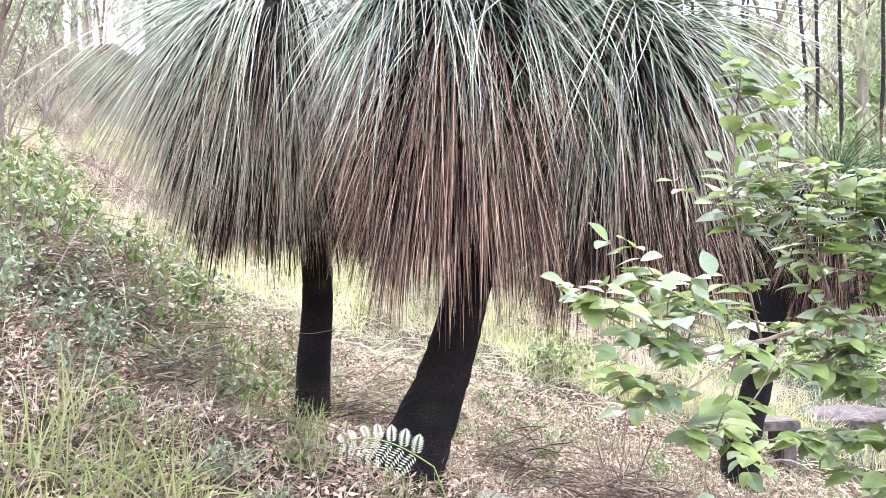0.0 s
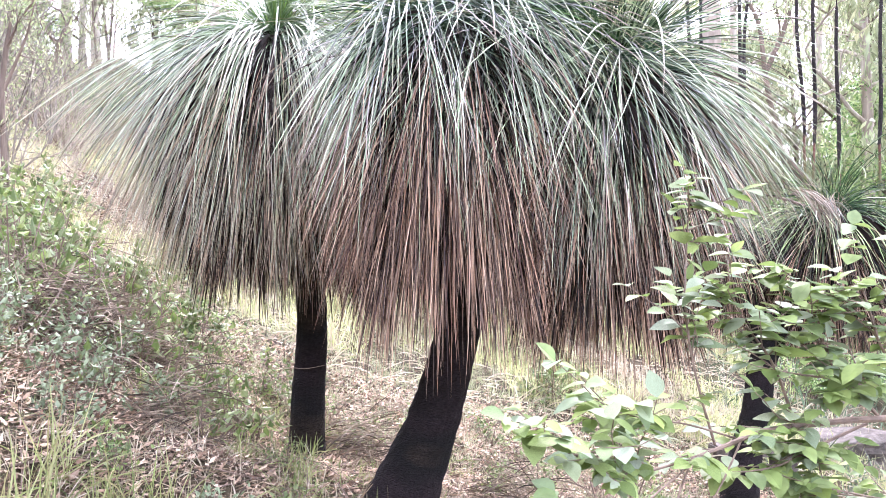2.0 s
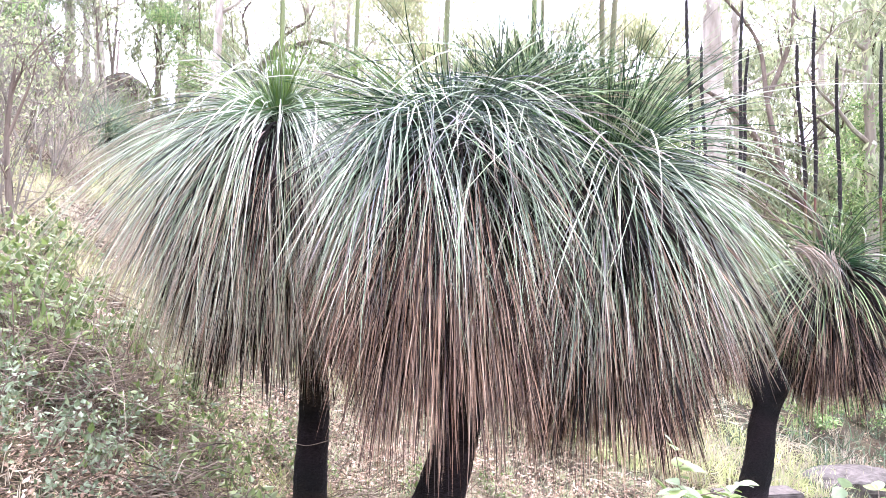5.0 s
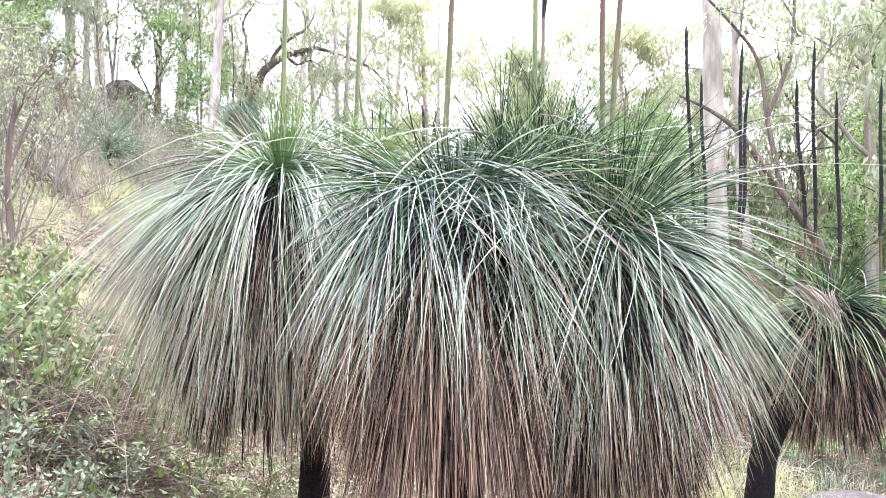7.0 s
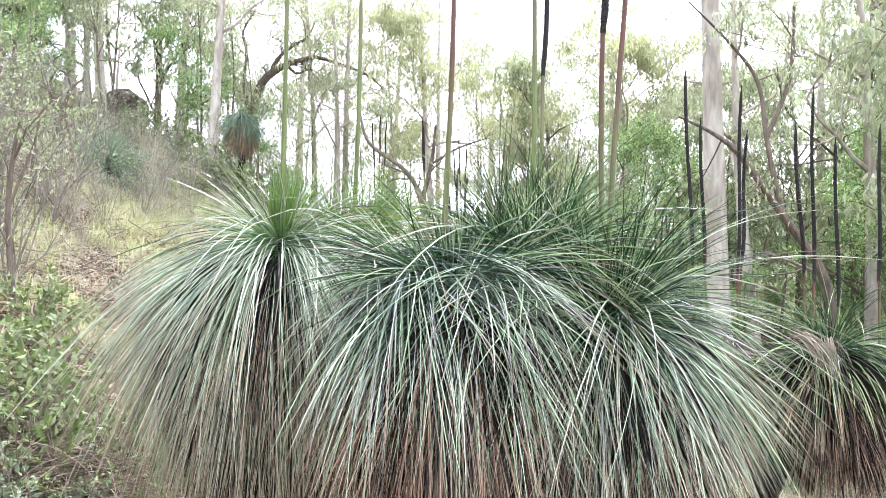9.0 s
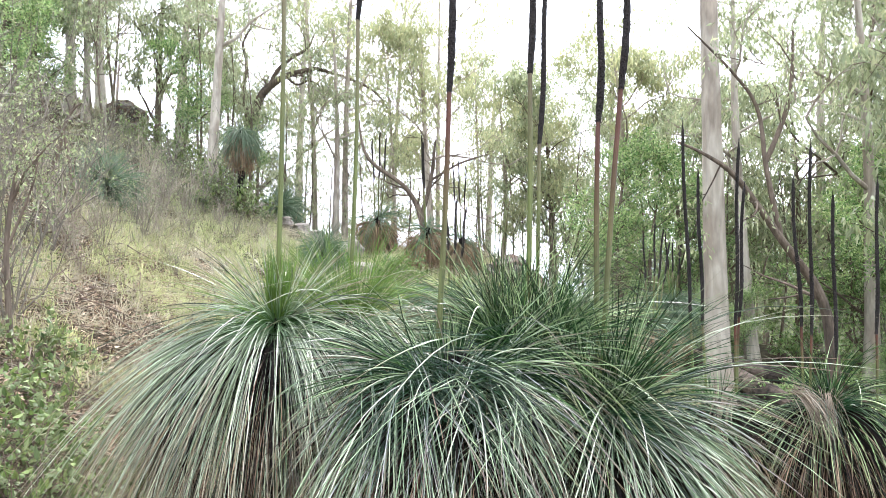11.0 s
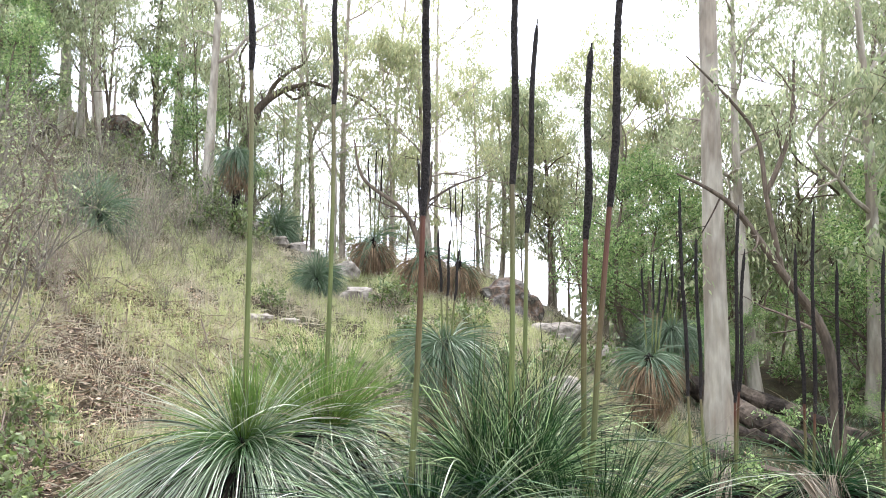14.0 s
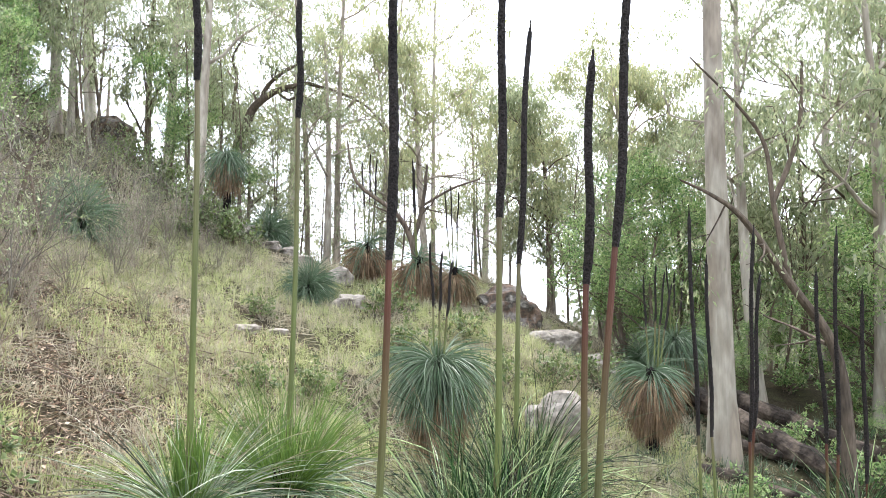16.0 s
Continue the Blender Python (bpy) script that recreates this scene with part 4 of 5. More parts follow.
# ---------------- rocks, logs, bench ----------------
def rock(label, x, y, sx, sy, sz, seed, sink=.3, turn=0, stone=M_ROCK):
    bm = bmesh.new()
    bmesh.ops.create_icosphere(bm, subdivisions=4, radius=1)
    for v in bm.verts:
        c = v.co.copy()
        k = 1 + .42 * noise.noise(c * 1.1 + Vector((seed * 7.3, 0, 0))) + .16 * noise.noise(c * 2.7 + Vector((0, seed * 3.1, 0))) + .05 * noise.noise(c * 7 + Vector((seed, 0, 0)))
        c = Vector([math.copysign(abs(a) ** .72, a) for a in c]) * k
        v.co = Vector((c.x * sx, c.y * sy, c.z * sz))
    ob = part("rock", bm, stone)
    ob.matrix_basis = pose(x, y, G(x, y) + sz * (1 - sink * 2) * .5, 0, 0, turn)
    return tagged(ob, label, "rock", "rocks")


rock("large grey granite boulder on the ridge", 2.4, 29.3, 1.35, 1.1, .95, 1, .35, stone=M_DARKROCK)
rock("pale rock below the ridge boulder", 3.6, 27.6, .6, .5, .35, 14)
rock("pale rock in the clearing", -4.3, 30.5, .5, .45, .5, 15)
rock("low pale stone in the grass", -5.6, 21.8, .38, .3, .16, 16)
rock("low grey boulder beside the boulder", 4.6, 29.5, 1.0, .9, .6, 2)
rock("low grey boulder on the ridge", 5.9, 29, .9, .8, .5, 3)
rock("pale grey rock half buried in grass", 3.0, 18.8, .75, .6, .7, 4)
rock("pale rock in the clearing", -3.4, 26.8, .55, .45, .35, 5)
rock("flat stone in the grass", -4.9, 22.4, .3, .25, .1, 6)
rock("pale rock on the rise", -8.1, 34, .5, .4, .3, 7)
rock("pale rock on the rise", -7.3, 34.6, .45, .4, .3, 8)
rock("pale rock on the rise", -6.4, 33.4, .4, .4, .28, 9)
rock("large dark boulder high on the hillside", -21.6, 46, 1.25, 1.1, 1.25, 10, .2, stone=M_DARKROCK)
rock("flat boulder on the hillside", -9.9, 35, .95, .7, .3, 11)
rock("grey boulder on the lower slope", 6.9, 12.2, .8, .6, .35, 12, stone=M_STONE)


def log(label, a, b, r, seed):
    a, b = np.array(a, float), np.array(b, float)
    t = np.linspace(0, 1, 18)[:, None]
    pts = a + t * (b - a) + np.random.RandomState(seed).normal(0, .03, (18, 3))
    pile = Pile()
    pile.tube(pts, np.linspace(r, r * .75, 18), 16, .08, seed)
    tagged(part("fallen_log", pile, M_LOG), label, "log", "fallen logs")


log("thick weathered fallen log on the lower slope", (8.3, 25.5, G(8.3, 25.5) + .7), (10.6, 20.4, G(10.6, 20.4) + .45), .38, 1)
log("dark fallen trunk on the lower slope", (8.2, 21.8, G(8.2, 21.8) + .25), (11.8, 21.4, G(11.8, 21.4) + .22), .17, 5)
log("broad dark fallen log behind another", (10.2, 27, G(10.2, 27) + .6), (13.2, 22.8, G(13.2, 22.8) + .4), .32, 6)
log("long dark fallen log", (6.5, 19, G(6.5, 19) + .15), (11.5, 18.5, G(11.5, 18.5) + .2), .16, 2)
log("pale fallen branch in the grass", (-6.2, 16, G(-6.2, 16) + .05), (-4.6, 16.8, G(-4.6, 16.8) + .06), .05, 3)


def stone_bench(x, y, turn):
    ob = thing("stone_bench", "old grey stone bench beside the grass tree", "bench", place=(x, y, G(x, y)))
    ob.rotation_euler = (0, 0, radians(turn))
    for name, box, at in (("seat", (1.15, .42, .13), (0, 0, .40)), ("leg", (.22, .36, .5), (-.42, 0, .1)), ("leg", (.22, .36, .5), (.42, 0, .1))):
        bm = bmesh.new()
        bmesh.ops.create_cube(bm, size=1, matrix=Matrix.Translation(at) @ Matrix.Diagonal((*box, 1)))
        bmesh.ops.bevel(bm, geom=bm.edges[:], offset=.018, segments=2, affect="EDGES")
        p = part(name, bm, M_STONE, ob)
        p.matrix_parent_inverse = Matrix()


stone_bench(4.25, 9.9, 8)


# ---------------- undergrowth ----------------
def tussocks(name, label, category, mat, places, blades, height, width, seed, lean=.5, steps=5):
    """Grass in tufts at (x, y) places, all one sheet of growth."""
    rs = np.random.RandomState(seed)
    places = np.asarray(places)
    idx = np.repeat(np.arange(len(places)), blades)
    n = len(idx)
    xy = places[idx] + rs.normal(0, .06, (n, 2))
    feet = np.column_stack([xy, ground_z(xy[:, 0], xy[:, 1]) - .02])
    az = rs.uniform(0, 6.283, n)
    elev = np.radians(90 - np.abs(rs.normal(0, 40 * lean, n)))
    L = height * rs.uniform(.45, 1.2, n) * rs.uniform(.6, 1.2, len(places))[idx]
    P = arcs(rs, feet, az, elev, L, rs.uniform(.4, 1.8, n) * .9 / height, steps)
    W = blade_widths(rs, n, steps, width)
    pile = Pile()
    pile.strands(P, W, 2, seed)
    return tagged(part(name, pile, mat), label, category, kind="stuff")


def scatter(rs, n, x0, x1, y0, y1):
    return np.column_stack([rs.uniform(x0, x1, n), rs.uniform(y0, y1, n)])


rs = np.random.RandomState(77)


def clumped(pts, scale, cut, seed):
    v = np.sin(pts[:, 0] * scale + seed) * np.sin(pts[:, 1] * scale * 1.2 + 2 * seed) + .5 * np.sin(pts[:, 0] * scale * 2.3 + pts[:, 1] * scale * 1.7)
    return pts[v > cut]


tussocks("dry_grass", "dry straw-coloured grass over the clearing", "grass", M_DRYGRASS, clumped(scatter(rs, 8500, -13, 8, 10.5, 36), .7, -.3, 1), 9, .44, .0062, 1, .6, 4)
tussocks("green_grass", "yellow-green grass in the clearing", "grass", M_CLEARGRASS, clumped(scatter(rs, 11000, -12, 7, 10.5, 33), .6, -.55, 2), 9, .42, .0062, 2, .6, 4)
tussocks("green_grass", "bright green grass below the grass trees", "grass", M_LAWN, scatter(rs, 4200, -3.4, 5, 6.8, 13), 9, .145, .0034, 3, 1.0)
tussocks("dry_grass", "short dry grass among the leaf litter", "grass", M_DRYGRASS, clumped(scatter(rs, 2600, -4.5, 4, 2.6, 8.5), 1.4, -.4, 3), 8, .17, .003, 4, 1.1)
tussocks("green_grass", "thin green grass among the leaf litter", "grass", M_GREENGRASS, clumped(scatter(rs, 1500, -4.5, 4, 2.6, 8.5), 1.1, 0, 5), 7, .16, .003, 14, 1.0)
tussocks("grass_tussock", "long pale green grass tussock", "grass", M_TUSSOCK, np.array([(-1.45, 3.55), (-1.62, 3.4), (-1.3, 3.3), (-1.75, 3.7), (-1.15, 3.25), (-2.1, 3.8), (-1.0, 3.5), (-1.9, 3.3)]), 70, .56, .0036, 5, 1.9, 9)
tussocks("grass_tussock", "small pale grass tufts among the litter", "grass", M_TUSSOCK, clumped(scatter(rs, 130, -4.5, 2.5, 2.6, 7), 1.3, -.2, 7), 34, .3, .004, 15, 1.3, 6)
tussocks("dry_grass", "dull dry grass on the upper hillside", "grass", M_HILLGRASS, scatter(rs, 3200, -34, -8, 20, 56), 7, .62, .014, 26, .7, 4)
tussocks("dry_grass", "dry grass on the lower eastern slope", "grass", M_DRYGRASS, scatter(rs, 220, 4, 16, 9, 26), 7, .4, .006, 6)
tussocks("green_grass", "dark green tussocks on the lower eastern slope", "grass", M_LIVE_FAR, scatter(rs, 700, 4.5, 17, 10, 27), 9, .6, .009, 16, .8)


def leaf_litter(label, n, x0, x1, y0, y1, size, seed):
    rs = np.random.RandomState(seed)
    xy = scatter(rs, n, x0, x1, y0, y1) + rs.normal(0, .45, (n, 2))
    C = np.column_stack([xy, ground_z(xy[:, 0], xy[:, 1]) + rs.uniform(.002, .045, n)])
    az = rs.uniform(0, 6.283, n)
    D = unit(np.stack([np.cos(az), np.sin(az), rs.normal(0, .4, n)], -1))
    S = unit(np.cross(D, np.stack([rs.normal(0, .5, n), rs.normal(0, .5, n), np.ones(n)], -1)))
    pile = Pile()
    pile.leaves(C, D, S, size * rs.uniform(.5, 1.4, n), size * .2 * rs.uniform(.6, 1.5, n))
    tagged(part("leaf_litter", pile, M_LITTER), label, "leaf litter", kind="stuff")


leaf_litter("fallen dry brown gum leaves on the ground", 60000, -5, 5, 2.4, 10, .066, 1)


def straw(label, n, x0, x1, y0, y1, length, width, mat, seed, heap=0.0):
    """Dead grass lying about, tangled."""
    rs = np.random.RandomState(seed)
    xy = scatter(rs, n, x0, x1, y0, y1)
    feet = np.column_stack([xy, ground_z(xy[:, 0], xy[:, 1]) + rs.uniform(0, .04, n)])
    ex, ey = (xy[:, 0] - (x0 + x1) / 2) / (x1 - x0), (xy[:, 1] - (y0 + y1) / 2) / (y1 - y0)
    feet[:, 2] += heap * rs.uniform(0, 1, n) * np.clip(1 - 4 * (ex * ex + ey * ey), 0, 1)
    P = arcs(rs, feet, rs.uniform(0, 6.283, n), np.radians(np.abs(rs.normal(0, 22, n))), length * rs.uniform(.4, 1.3, n), rs.uniform(.5, 2.5, n), 5)
    P[..., 2] = np.maximum(P[..., 2], ground_z(P[..., 0], P[..., 1]) + .004)
    pile = Pile()
    pile.strands(P, blade_widths(rs, n, 5, width), 2, seed)
    tagged(part("dead_straw", pile, mat), label, "dead grass", kind="stuff")


straw("tangled dead straw over the forest floor", 24000, -5, 4.5, 2.4, 9, .20, .0023, M_STRAW, 1)
straw("dead straw round the starting place", 18000, -6, 6, -5, 2.5, .22, .0024, M_STRAW, 7)
straw("heaps of dead bracken and straw", 2600, 1.0, 2.7, 5.0, 6.5, .32, .003, M_STRAW, 2)
for name_of, x0, x1, y0, y1, count, seed in (("heap of dead brown bracken on the bank", -4.1, -2.7, 5.9, 7.1, 2600, 12), ("sagging heap of brown bracken beside the shrubs", -2.3, -1.7, 5.1, 5.7, 300, 13),
                                             ("brown bracken lying over the upper bank", -5.2, -3.6, 6.6, 8.4, 1800, 17), ("heap of dead brown bracken beside the trunk", 1.0, 1.9, 4.9, 5.7, 900, 14), ("small heap of dry bracken below the grass trees", .3, .9, 5.6, 6.2, 350, 15), ("brown dead fronds in the grass", -1.0, -.5, 6.1, 6.6, 350, 16)):
    straw(name_of, count, x0, x1, y0, y1, .42, .0042, M_BRACKEN, seed, .5)
straw("pale dead grass lying over the clearing", 11000, -12, 7, 9.5, 34, .5, .009, M_DRYGRASS, 4)
straw("pale straw on the western slope", 7000, -12, -4, 8, 20, .4, .006, M_STRAW, 3)
leaf_litter("fallen dry leaves round the starting place", 48000, -6.5, 6.5, -5.5, 2.5, .066, 6)
leaf_litter("fallen dry leaves on the slope", 20000, -13, -4, 8, 22, .13, 2)
leaf_litter("fallen dry leaves on the lower slope", 3500, 3, 15, 8, 24, .11, 3)


def fallen_twigs(label, n, x0, x1, y0, y1, seed, length=.5, r=.004, up=.05):
    rs = np.random.RandomState(seed)
    pile = Pile()
    for k in range(n):
        x, y = rs.uniform(x0, x1), rs.uniform(y0, y1)
        az, L = rs.uniform(0, 6.283), length * rs.uniform(.4, 1.5)
        t = np.linspace(-.5, .5, 5)
        X, Y = x + t * L * math.cos(az) + rs.normal(0, .02, 5), y + t * L * math.sin(az) + rs.normal(0, .02, 5)
        Z = ground_z(X, Y) + rs.uniform(.01, up) + t * rs.normal(0, up * 2)
        pile.tube(np.column_stack([X, Y, Z]), np.linspace(r, r * .4, 5) * rs.uniform(.6, 1.6), 5, 0, k)
    tagged(part("fallen_twigs", pile, M_TWIG), label, "twigs", kind="stuff")


fallen_twigs("thin fallen twigs on the forest floor", 900, -5, 4.5, 2.2, 10, 1)
fallen_twigs("heap of dry brown twigs and bracken", 150, 1.1, 2.5, 5.2, 6.4, 2, .5, .004, .28)
fallen_twigs("heap of dry sticks on the bank", 120, -4.2, -2.6, 5.6, 7.0, 3, .7, .004, .35)
fallen_twigs("dead sticks on the western slope", 260, -12, -5, 8, 20, 4, 1.2, .012, .25)


def dry_cane(x, y, turn, length, rise, seed):
    """One long dry cane arching low over the bank."""
    t = np.linspace(0, 1, 12)
    a = radians(turn)
    X, Y = x + math.cos(a) * length * t, y + math.sin(a) * length * t + .05 * np.sin(3 * t + seed)
    Z = ground_z(x, y) - .03 + (ground_z(X, Y) - ground_z(x, y)) * t + rise * np.sin(t * 2.6)
    pile = Pile()
    pile.tube(np.column_stack([X, Y, np.maximum(Z, ground_z(X, Y) + .02 * t - .02)]), np.linspace(.0055, .002, 12), 6, .08, seed)
    tagged(part("dry_cane", pile, M_STRAW if seed % 3 else M_TWIG), "long thin dry cane arching over the bank", "cane", "dry canes")


for k, (x, y, turn, length, rise) in enumerate(((-4.0, 6.6, -25, 1.6, .5), (-3.6, 6.9, -48, 1.3, .55), (-3.3, 5.9, 20, 1.2, .35), (-2.7, 6.2, -12, 1.4, .4), (-2.9, 5.7, -30, 1.1, .3), (-4.4, 6.1, 8, 1.5, .4),
                                                (-2.3, 6.0, -20, .9, .3), (-3.7, 5.6, 40, 1.2, .3), (-3.1, 6.6, -60, 1.2, .45), (-4.2, 7.3, -35, 1.7, .6), (-2.6, 6.9, -15, 1.2, .5), (-3.4, 7.6, -28, 1.5, .6))):
    dry_cane(x, y, turn, length, rise, k)


def shrub(label, height, spread, stems, leaves, leaf, foliage, bark, seed, droop=-.2):
    """A loose shrub: many thin stems from the ground, leaves along them."""
    rs = np.random.RandomState(seed)
    ob = thing("shrub", label, "shrub", "shrubs")
    wood, tips = Pile(), []
    for k in range(stems):
        az = rs.uniform(0, 6.283)
        out = rs.uniform(.15, 1) * spread / height
        branch_out(rs, wood, tips, (rs.normal(0, .08), rs.normal(0, .08), -.05), (math.cos(az) * out, math.sin(az) * out, 1), height * rs.uniform(.6, 1.1), .012 * height ** .5, 1, -.01, 5)
    part("stem_spray", wood, bark, ob, "", "stuff")
    if leaves:
        pile = Pile()
        T = np.array(tips)
        C = T[rs.randint(0, len(T), leaves)] + rs.normal(0, .05 * height ** .5, (leaves, 3))
        D = unit(rs.normal(0, .8, (leaves, 3)) + np.array((0, 0, -droop)))
        S = unit(np.cross(D, rs.normal(0, .4, (leaves, 3)) + np.array((0, 0, 1))))
        pile.leaves(C, D, S, leaf * rs.uniform(.6, 1.3, leaves), leaf * .28 * rs.uniform(.7, 1.3, leaves))
        part("foliage", pile, foliage, ob, "", "stuff")
    return ob


s_green = stand(shrub("low leafy green shrub on the bank", .7, .65, 9, 430, .105, M_SHRUBLEAF, M_TWIG, 51), -3.6, 7.4)
s_bare = stand(shrub("thin twiggy shrub with sparse olive leaves", 2.4, 1.0, 9, 300, .085, M_SLOPELEAF, M_MIDBARK, 52), -7.3, 11.6)
s_wispy = stand(shrub("wispy grey shrub, many thin bare stems", 1.5, .8, 17, 230, .06, M_SLOPELEAF, M_GREYBARK, 58), -9.8, 17.3)
s_tall = stand(shrub("tall thin leafy shrub on the slope", 3.0, 1.2, 11, 360, .10, M_SLOPELEAF, M_MIDBARK, 53), -9.6, 14.5)
s_dim = stand(shrub("low dark green shrub on the shaded slope", .7, .65, 9, 800, .08, M_DARKLEAF, M_TWIG, 57), 8.4, 17.5)
s_weed = stand(shrub("small soft green weed", .38, .35, 7, 260, .05, M_SHRUBLEAF, M_TWIG, 54), -2.0, 6.6)
s_broad = stand(shrub("upright weed with broad soft green leaves", .55, .35, 5, 48, .105, M_SHRUBLEAF, M_TWIG, 55), -1.62, 5.6)
s_grey = stand(shrub("low grey-green leafy weed", .42, .5, 7, 170, .07, M_GREYWEED, M_TWIG, 56), -3.5, 5.3)
for form, rows in (
    (s_broad, ((-1.7, 5.15, 40, .8), (-2.3, 6.0, 90, 1.1), (-3.4, 6.6, 150, 1.2), (-3.0, 6.2, 30, 1.0), (-2.7, 6.4, 70, 1.1), (-3.6, 6.9, 190, 1.3), (-3.8, 7.4, 230, 1.4), (-4.8, 7.6, 10, 1.6), (-4.1, 6.0, 50, 1.1), (-2.0, 6.2, 250, .9), (-2.9, 6.9, 210, 1.3), (-3.9, 6.5, 260, 1.3), (-4.2, 7.2, 300, 1.5), (-3.2, 7.4, 20, 1.4), (-2.2, 6.6, 60, 1.0), (-2.6, 5.4, 130, .8), (-.9, 4.4, 180, .5), (.5, 4.3, 220, .5), (-4.4, 5.8, 310, 1.2), (-.2, 6.9, 70, .8), (.9, 6.1, 110, .7))),
    (s_grey, ((-3.0, 5.2, 20, 1.0), (-2.6, 5.0, 80, .8), (-3.6, 5.7, 140, 1.1), (-2.9, 6.1, 10, .9), (-3.9, 5.0, 50, 1.0), (-3.1, 4.7, 100, .8), (-4.3, 5.5, 150, 1.2), (-2.7, 5.7, 200, .9), (-2.4, 4.6, 250, .7), (-1.3, 4.0, 300, .6), (-1.0, 3.6, 10, .5), (-3.3, 6.0, 60, .9), (-2.2, 5.3, 110, .7))),
    (s_green, ((-9.9, 31.2, 45, 2.2), (-9.1, 31.9, 105, 1.9), (-10.7, 32.0, 185, 2.0), (-12.6, 22.6, 25, .9), (-11.8, 25.2, 85, 1.1), (-13.6, 26.8, 155, 1.2), (-11.0, 29.8, 205, 1.2), (-14.8, 30.5, 265, 1.4), (-10.4, 31.2, 325, 1.2), (-12.3, 35, 15, 2.2), (-13.8, 37, 75, 2.4), (-15.5, 39, 135, 2.2), (-11.2, 33.5, 195, 1.8), (-17.5, 41, 255, 2.5), (-19.5, 44, 315, 2.3), (-4.3, 6.9, 80, 1), (-4.6, 8.2, 140, 1.1), (-3, 8.2, 200, 0.9), (-5.4, 9.2, 20, 1.2), (-3.9, 9.2, 60, 1), (-5, 7.6, 100, 1.1), (-6.2, 10.6, 230, 1.1), (1.6, 10.8, 40, 0.9), (-1, 22, 90, 1.5), (0.8, 24, 10, 1.4), (-1.9, 26, 60, 1.6), (-5.8, 23.5, 130, 1.1), (1.6, 20.5, 200, 1.3), (-3, 18.5, 90, 1.2), (-4.2, 17.6, 190, 1.1), (5, 24, 20, 1.6), (3.4, 22, 50, 1.4))),
    (s_dim, ((15, 27, 10, 2.0), (16.8, 29, 70, 2.2), (18.3, 31.5, 130, 2.2), (14, 30.5, 190, 1.8), (19.6, 29, 250, 2.0), (17.2, 33.5, 310, 2.2), (9.6, 16.6, 60, 1.5), (6.8, 17.2, 180, 1.3), (7.5, 14.5, 300, 1.2), (12, 20.6, 60, 1.8), (15.4, 23, 260, 2), (14.8, 20.4, 20, 1.8), (10.4, 22.5, 90, 1.6))),
    (s_bare, ((-8.2, 12.6, 50, 1.1), (-9.2, 16, 120, 1.1), (-10.5, 19, 260, 1.1), (-11, 15, 150, 1.3), (-10.0, 14.2, 30, 1.2), (-12, 22.5, 70, .9), (-10.7, 30, 100, 1.3), (-10.0, 31.5, 170, 1.2), (-8.2, 17, 300, .4), (-12.4, 31, 220, 1.0), (-9.6, 29.6, 40, .6), (-14, 33, 10, .9), (-9.4, 21.5, 20, .6), (-10.6, 25.5, 70, .7), (-12.6, 26, 130, .8), (-9.0, 24.5, 190, .5), (-13.6, 28.5, 250, .8), (-11.6, 27.8, 300, .7), (-8.4, 27.5, 15, .5), (-15.5, 31, 55, .9), (-17.5, 36, 105, 1.0), (-7.6, 19.5, 155, .4), (-15.2, 26, 35, .8), (-16.5, 32, 85, .9), (-16, 35, 140, 1.0), (-14.3, 36, 10, .9), (-13, 38, 260, 1.0), (-11.2, 19.4, 215, .6), (-11.4, 22.2, 5, .7), (-10.8, 24.2, 125, .6), (-10.6, 28.2, 275, .7), (-11.9, 29.5, 65, .8), (-13.2, 24.5, 165, .8), (-9.4, 33.6, 20, .8), (-10.2, 22.8, 205, .6), (-9.2, 18.6, 255, .6), (-8.0, 30.2, 95, .5))),
    (s_tall, ((-10.4, 13.2, 60, 1.2), (-11.5, 17.5, 130, 1.1), (-16.5, 24, 30, 1.2), (-10.9, 16.4, 80, 1.0), (-13, 18, 150, 1.2), (-17.5, 27, 60, 1.1), (-19.5, 33, 20, 1.1), (-24, 40, 100, 1.3), (-9.0, 11.5, 110, 1.1), (13, 19, 60, 1.0), (17, 27, 260, 1.3))),
    (s_wispy, ((-9.9, 18.2, 40, 1.1), (-10.1, 20.0, 95, .7), (-9.2, 16.8, 150, .8), (-10.3, 21.2, 210, .55), (-10.2, 23.1, 260, .8), (-11.0, 25.2, 310, 1.2), (-11.1, 27.1, 20, 1.2), (-12.2, 20.2, 75, 1.0), (-13.4, 23.0, 130, 1.2), (-12.8, 25.0, 190, 1.3), (-10.9, 29.0, 240, 1.1), (-9.7, 23.3, 300, .7), (-8.4, 16.0, 10, .6), (-9.6, 25.5, 65, .6), (-9.4, 28.4, 115, .7), (-12.4, 28.0, 165, 1.4))),
    (s_weed, ((-2.8, 6.3, 35, 1.1), (-2.2, 5.6, 95, .9), (-3.5, 6.0, 155, 1.1), (-1.7, 6.0, 50, .8), (-.4, 7.6, 200, 1), (.5, 8.0, 250, 1), (-1.1, 5.0, 300, .6), (2.3, 7.6, 0, .9), (1.2, 4.9, 70, .7), (-2.5, 6.9, 110, 1.2), (-2.0, 7.6, 160, 1.3), (-1.5, 7.2, 260, 1.2), (-2.7, 7.9, 310, 1.3), (-4.6, 6.2, 0, 1.3), (-1.9, 4.2, 50, .8), (.9, 7.0, 100, 1), (1.9, 6.9, 150, .9), (.4, 6.4, 200, .7), (-.8, 6.7, 250, .8))),
):
    for x, y, turn, s in rows:
        more(form, x, y, turn, s)


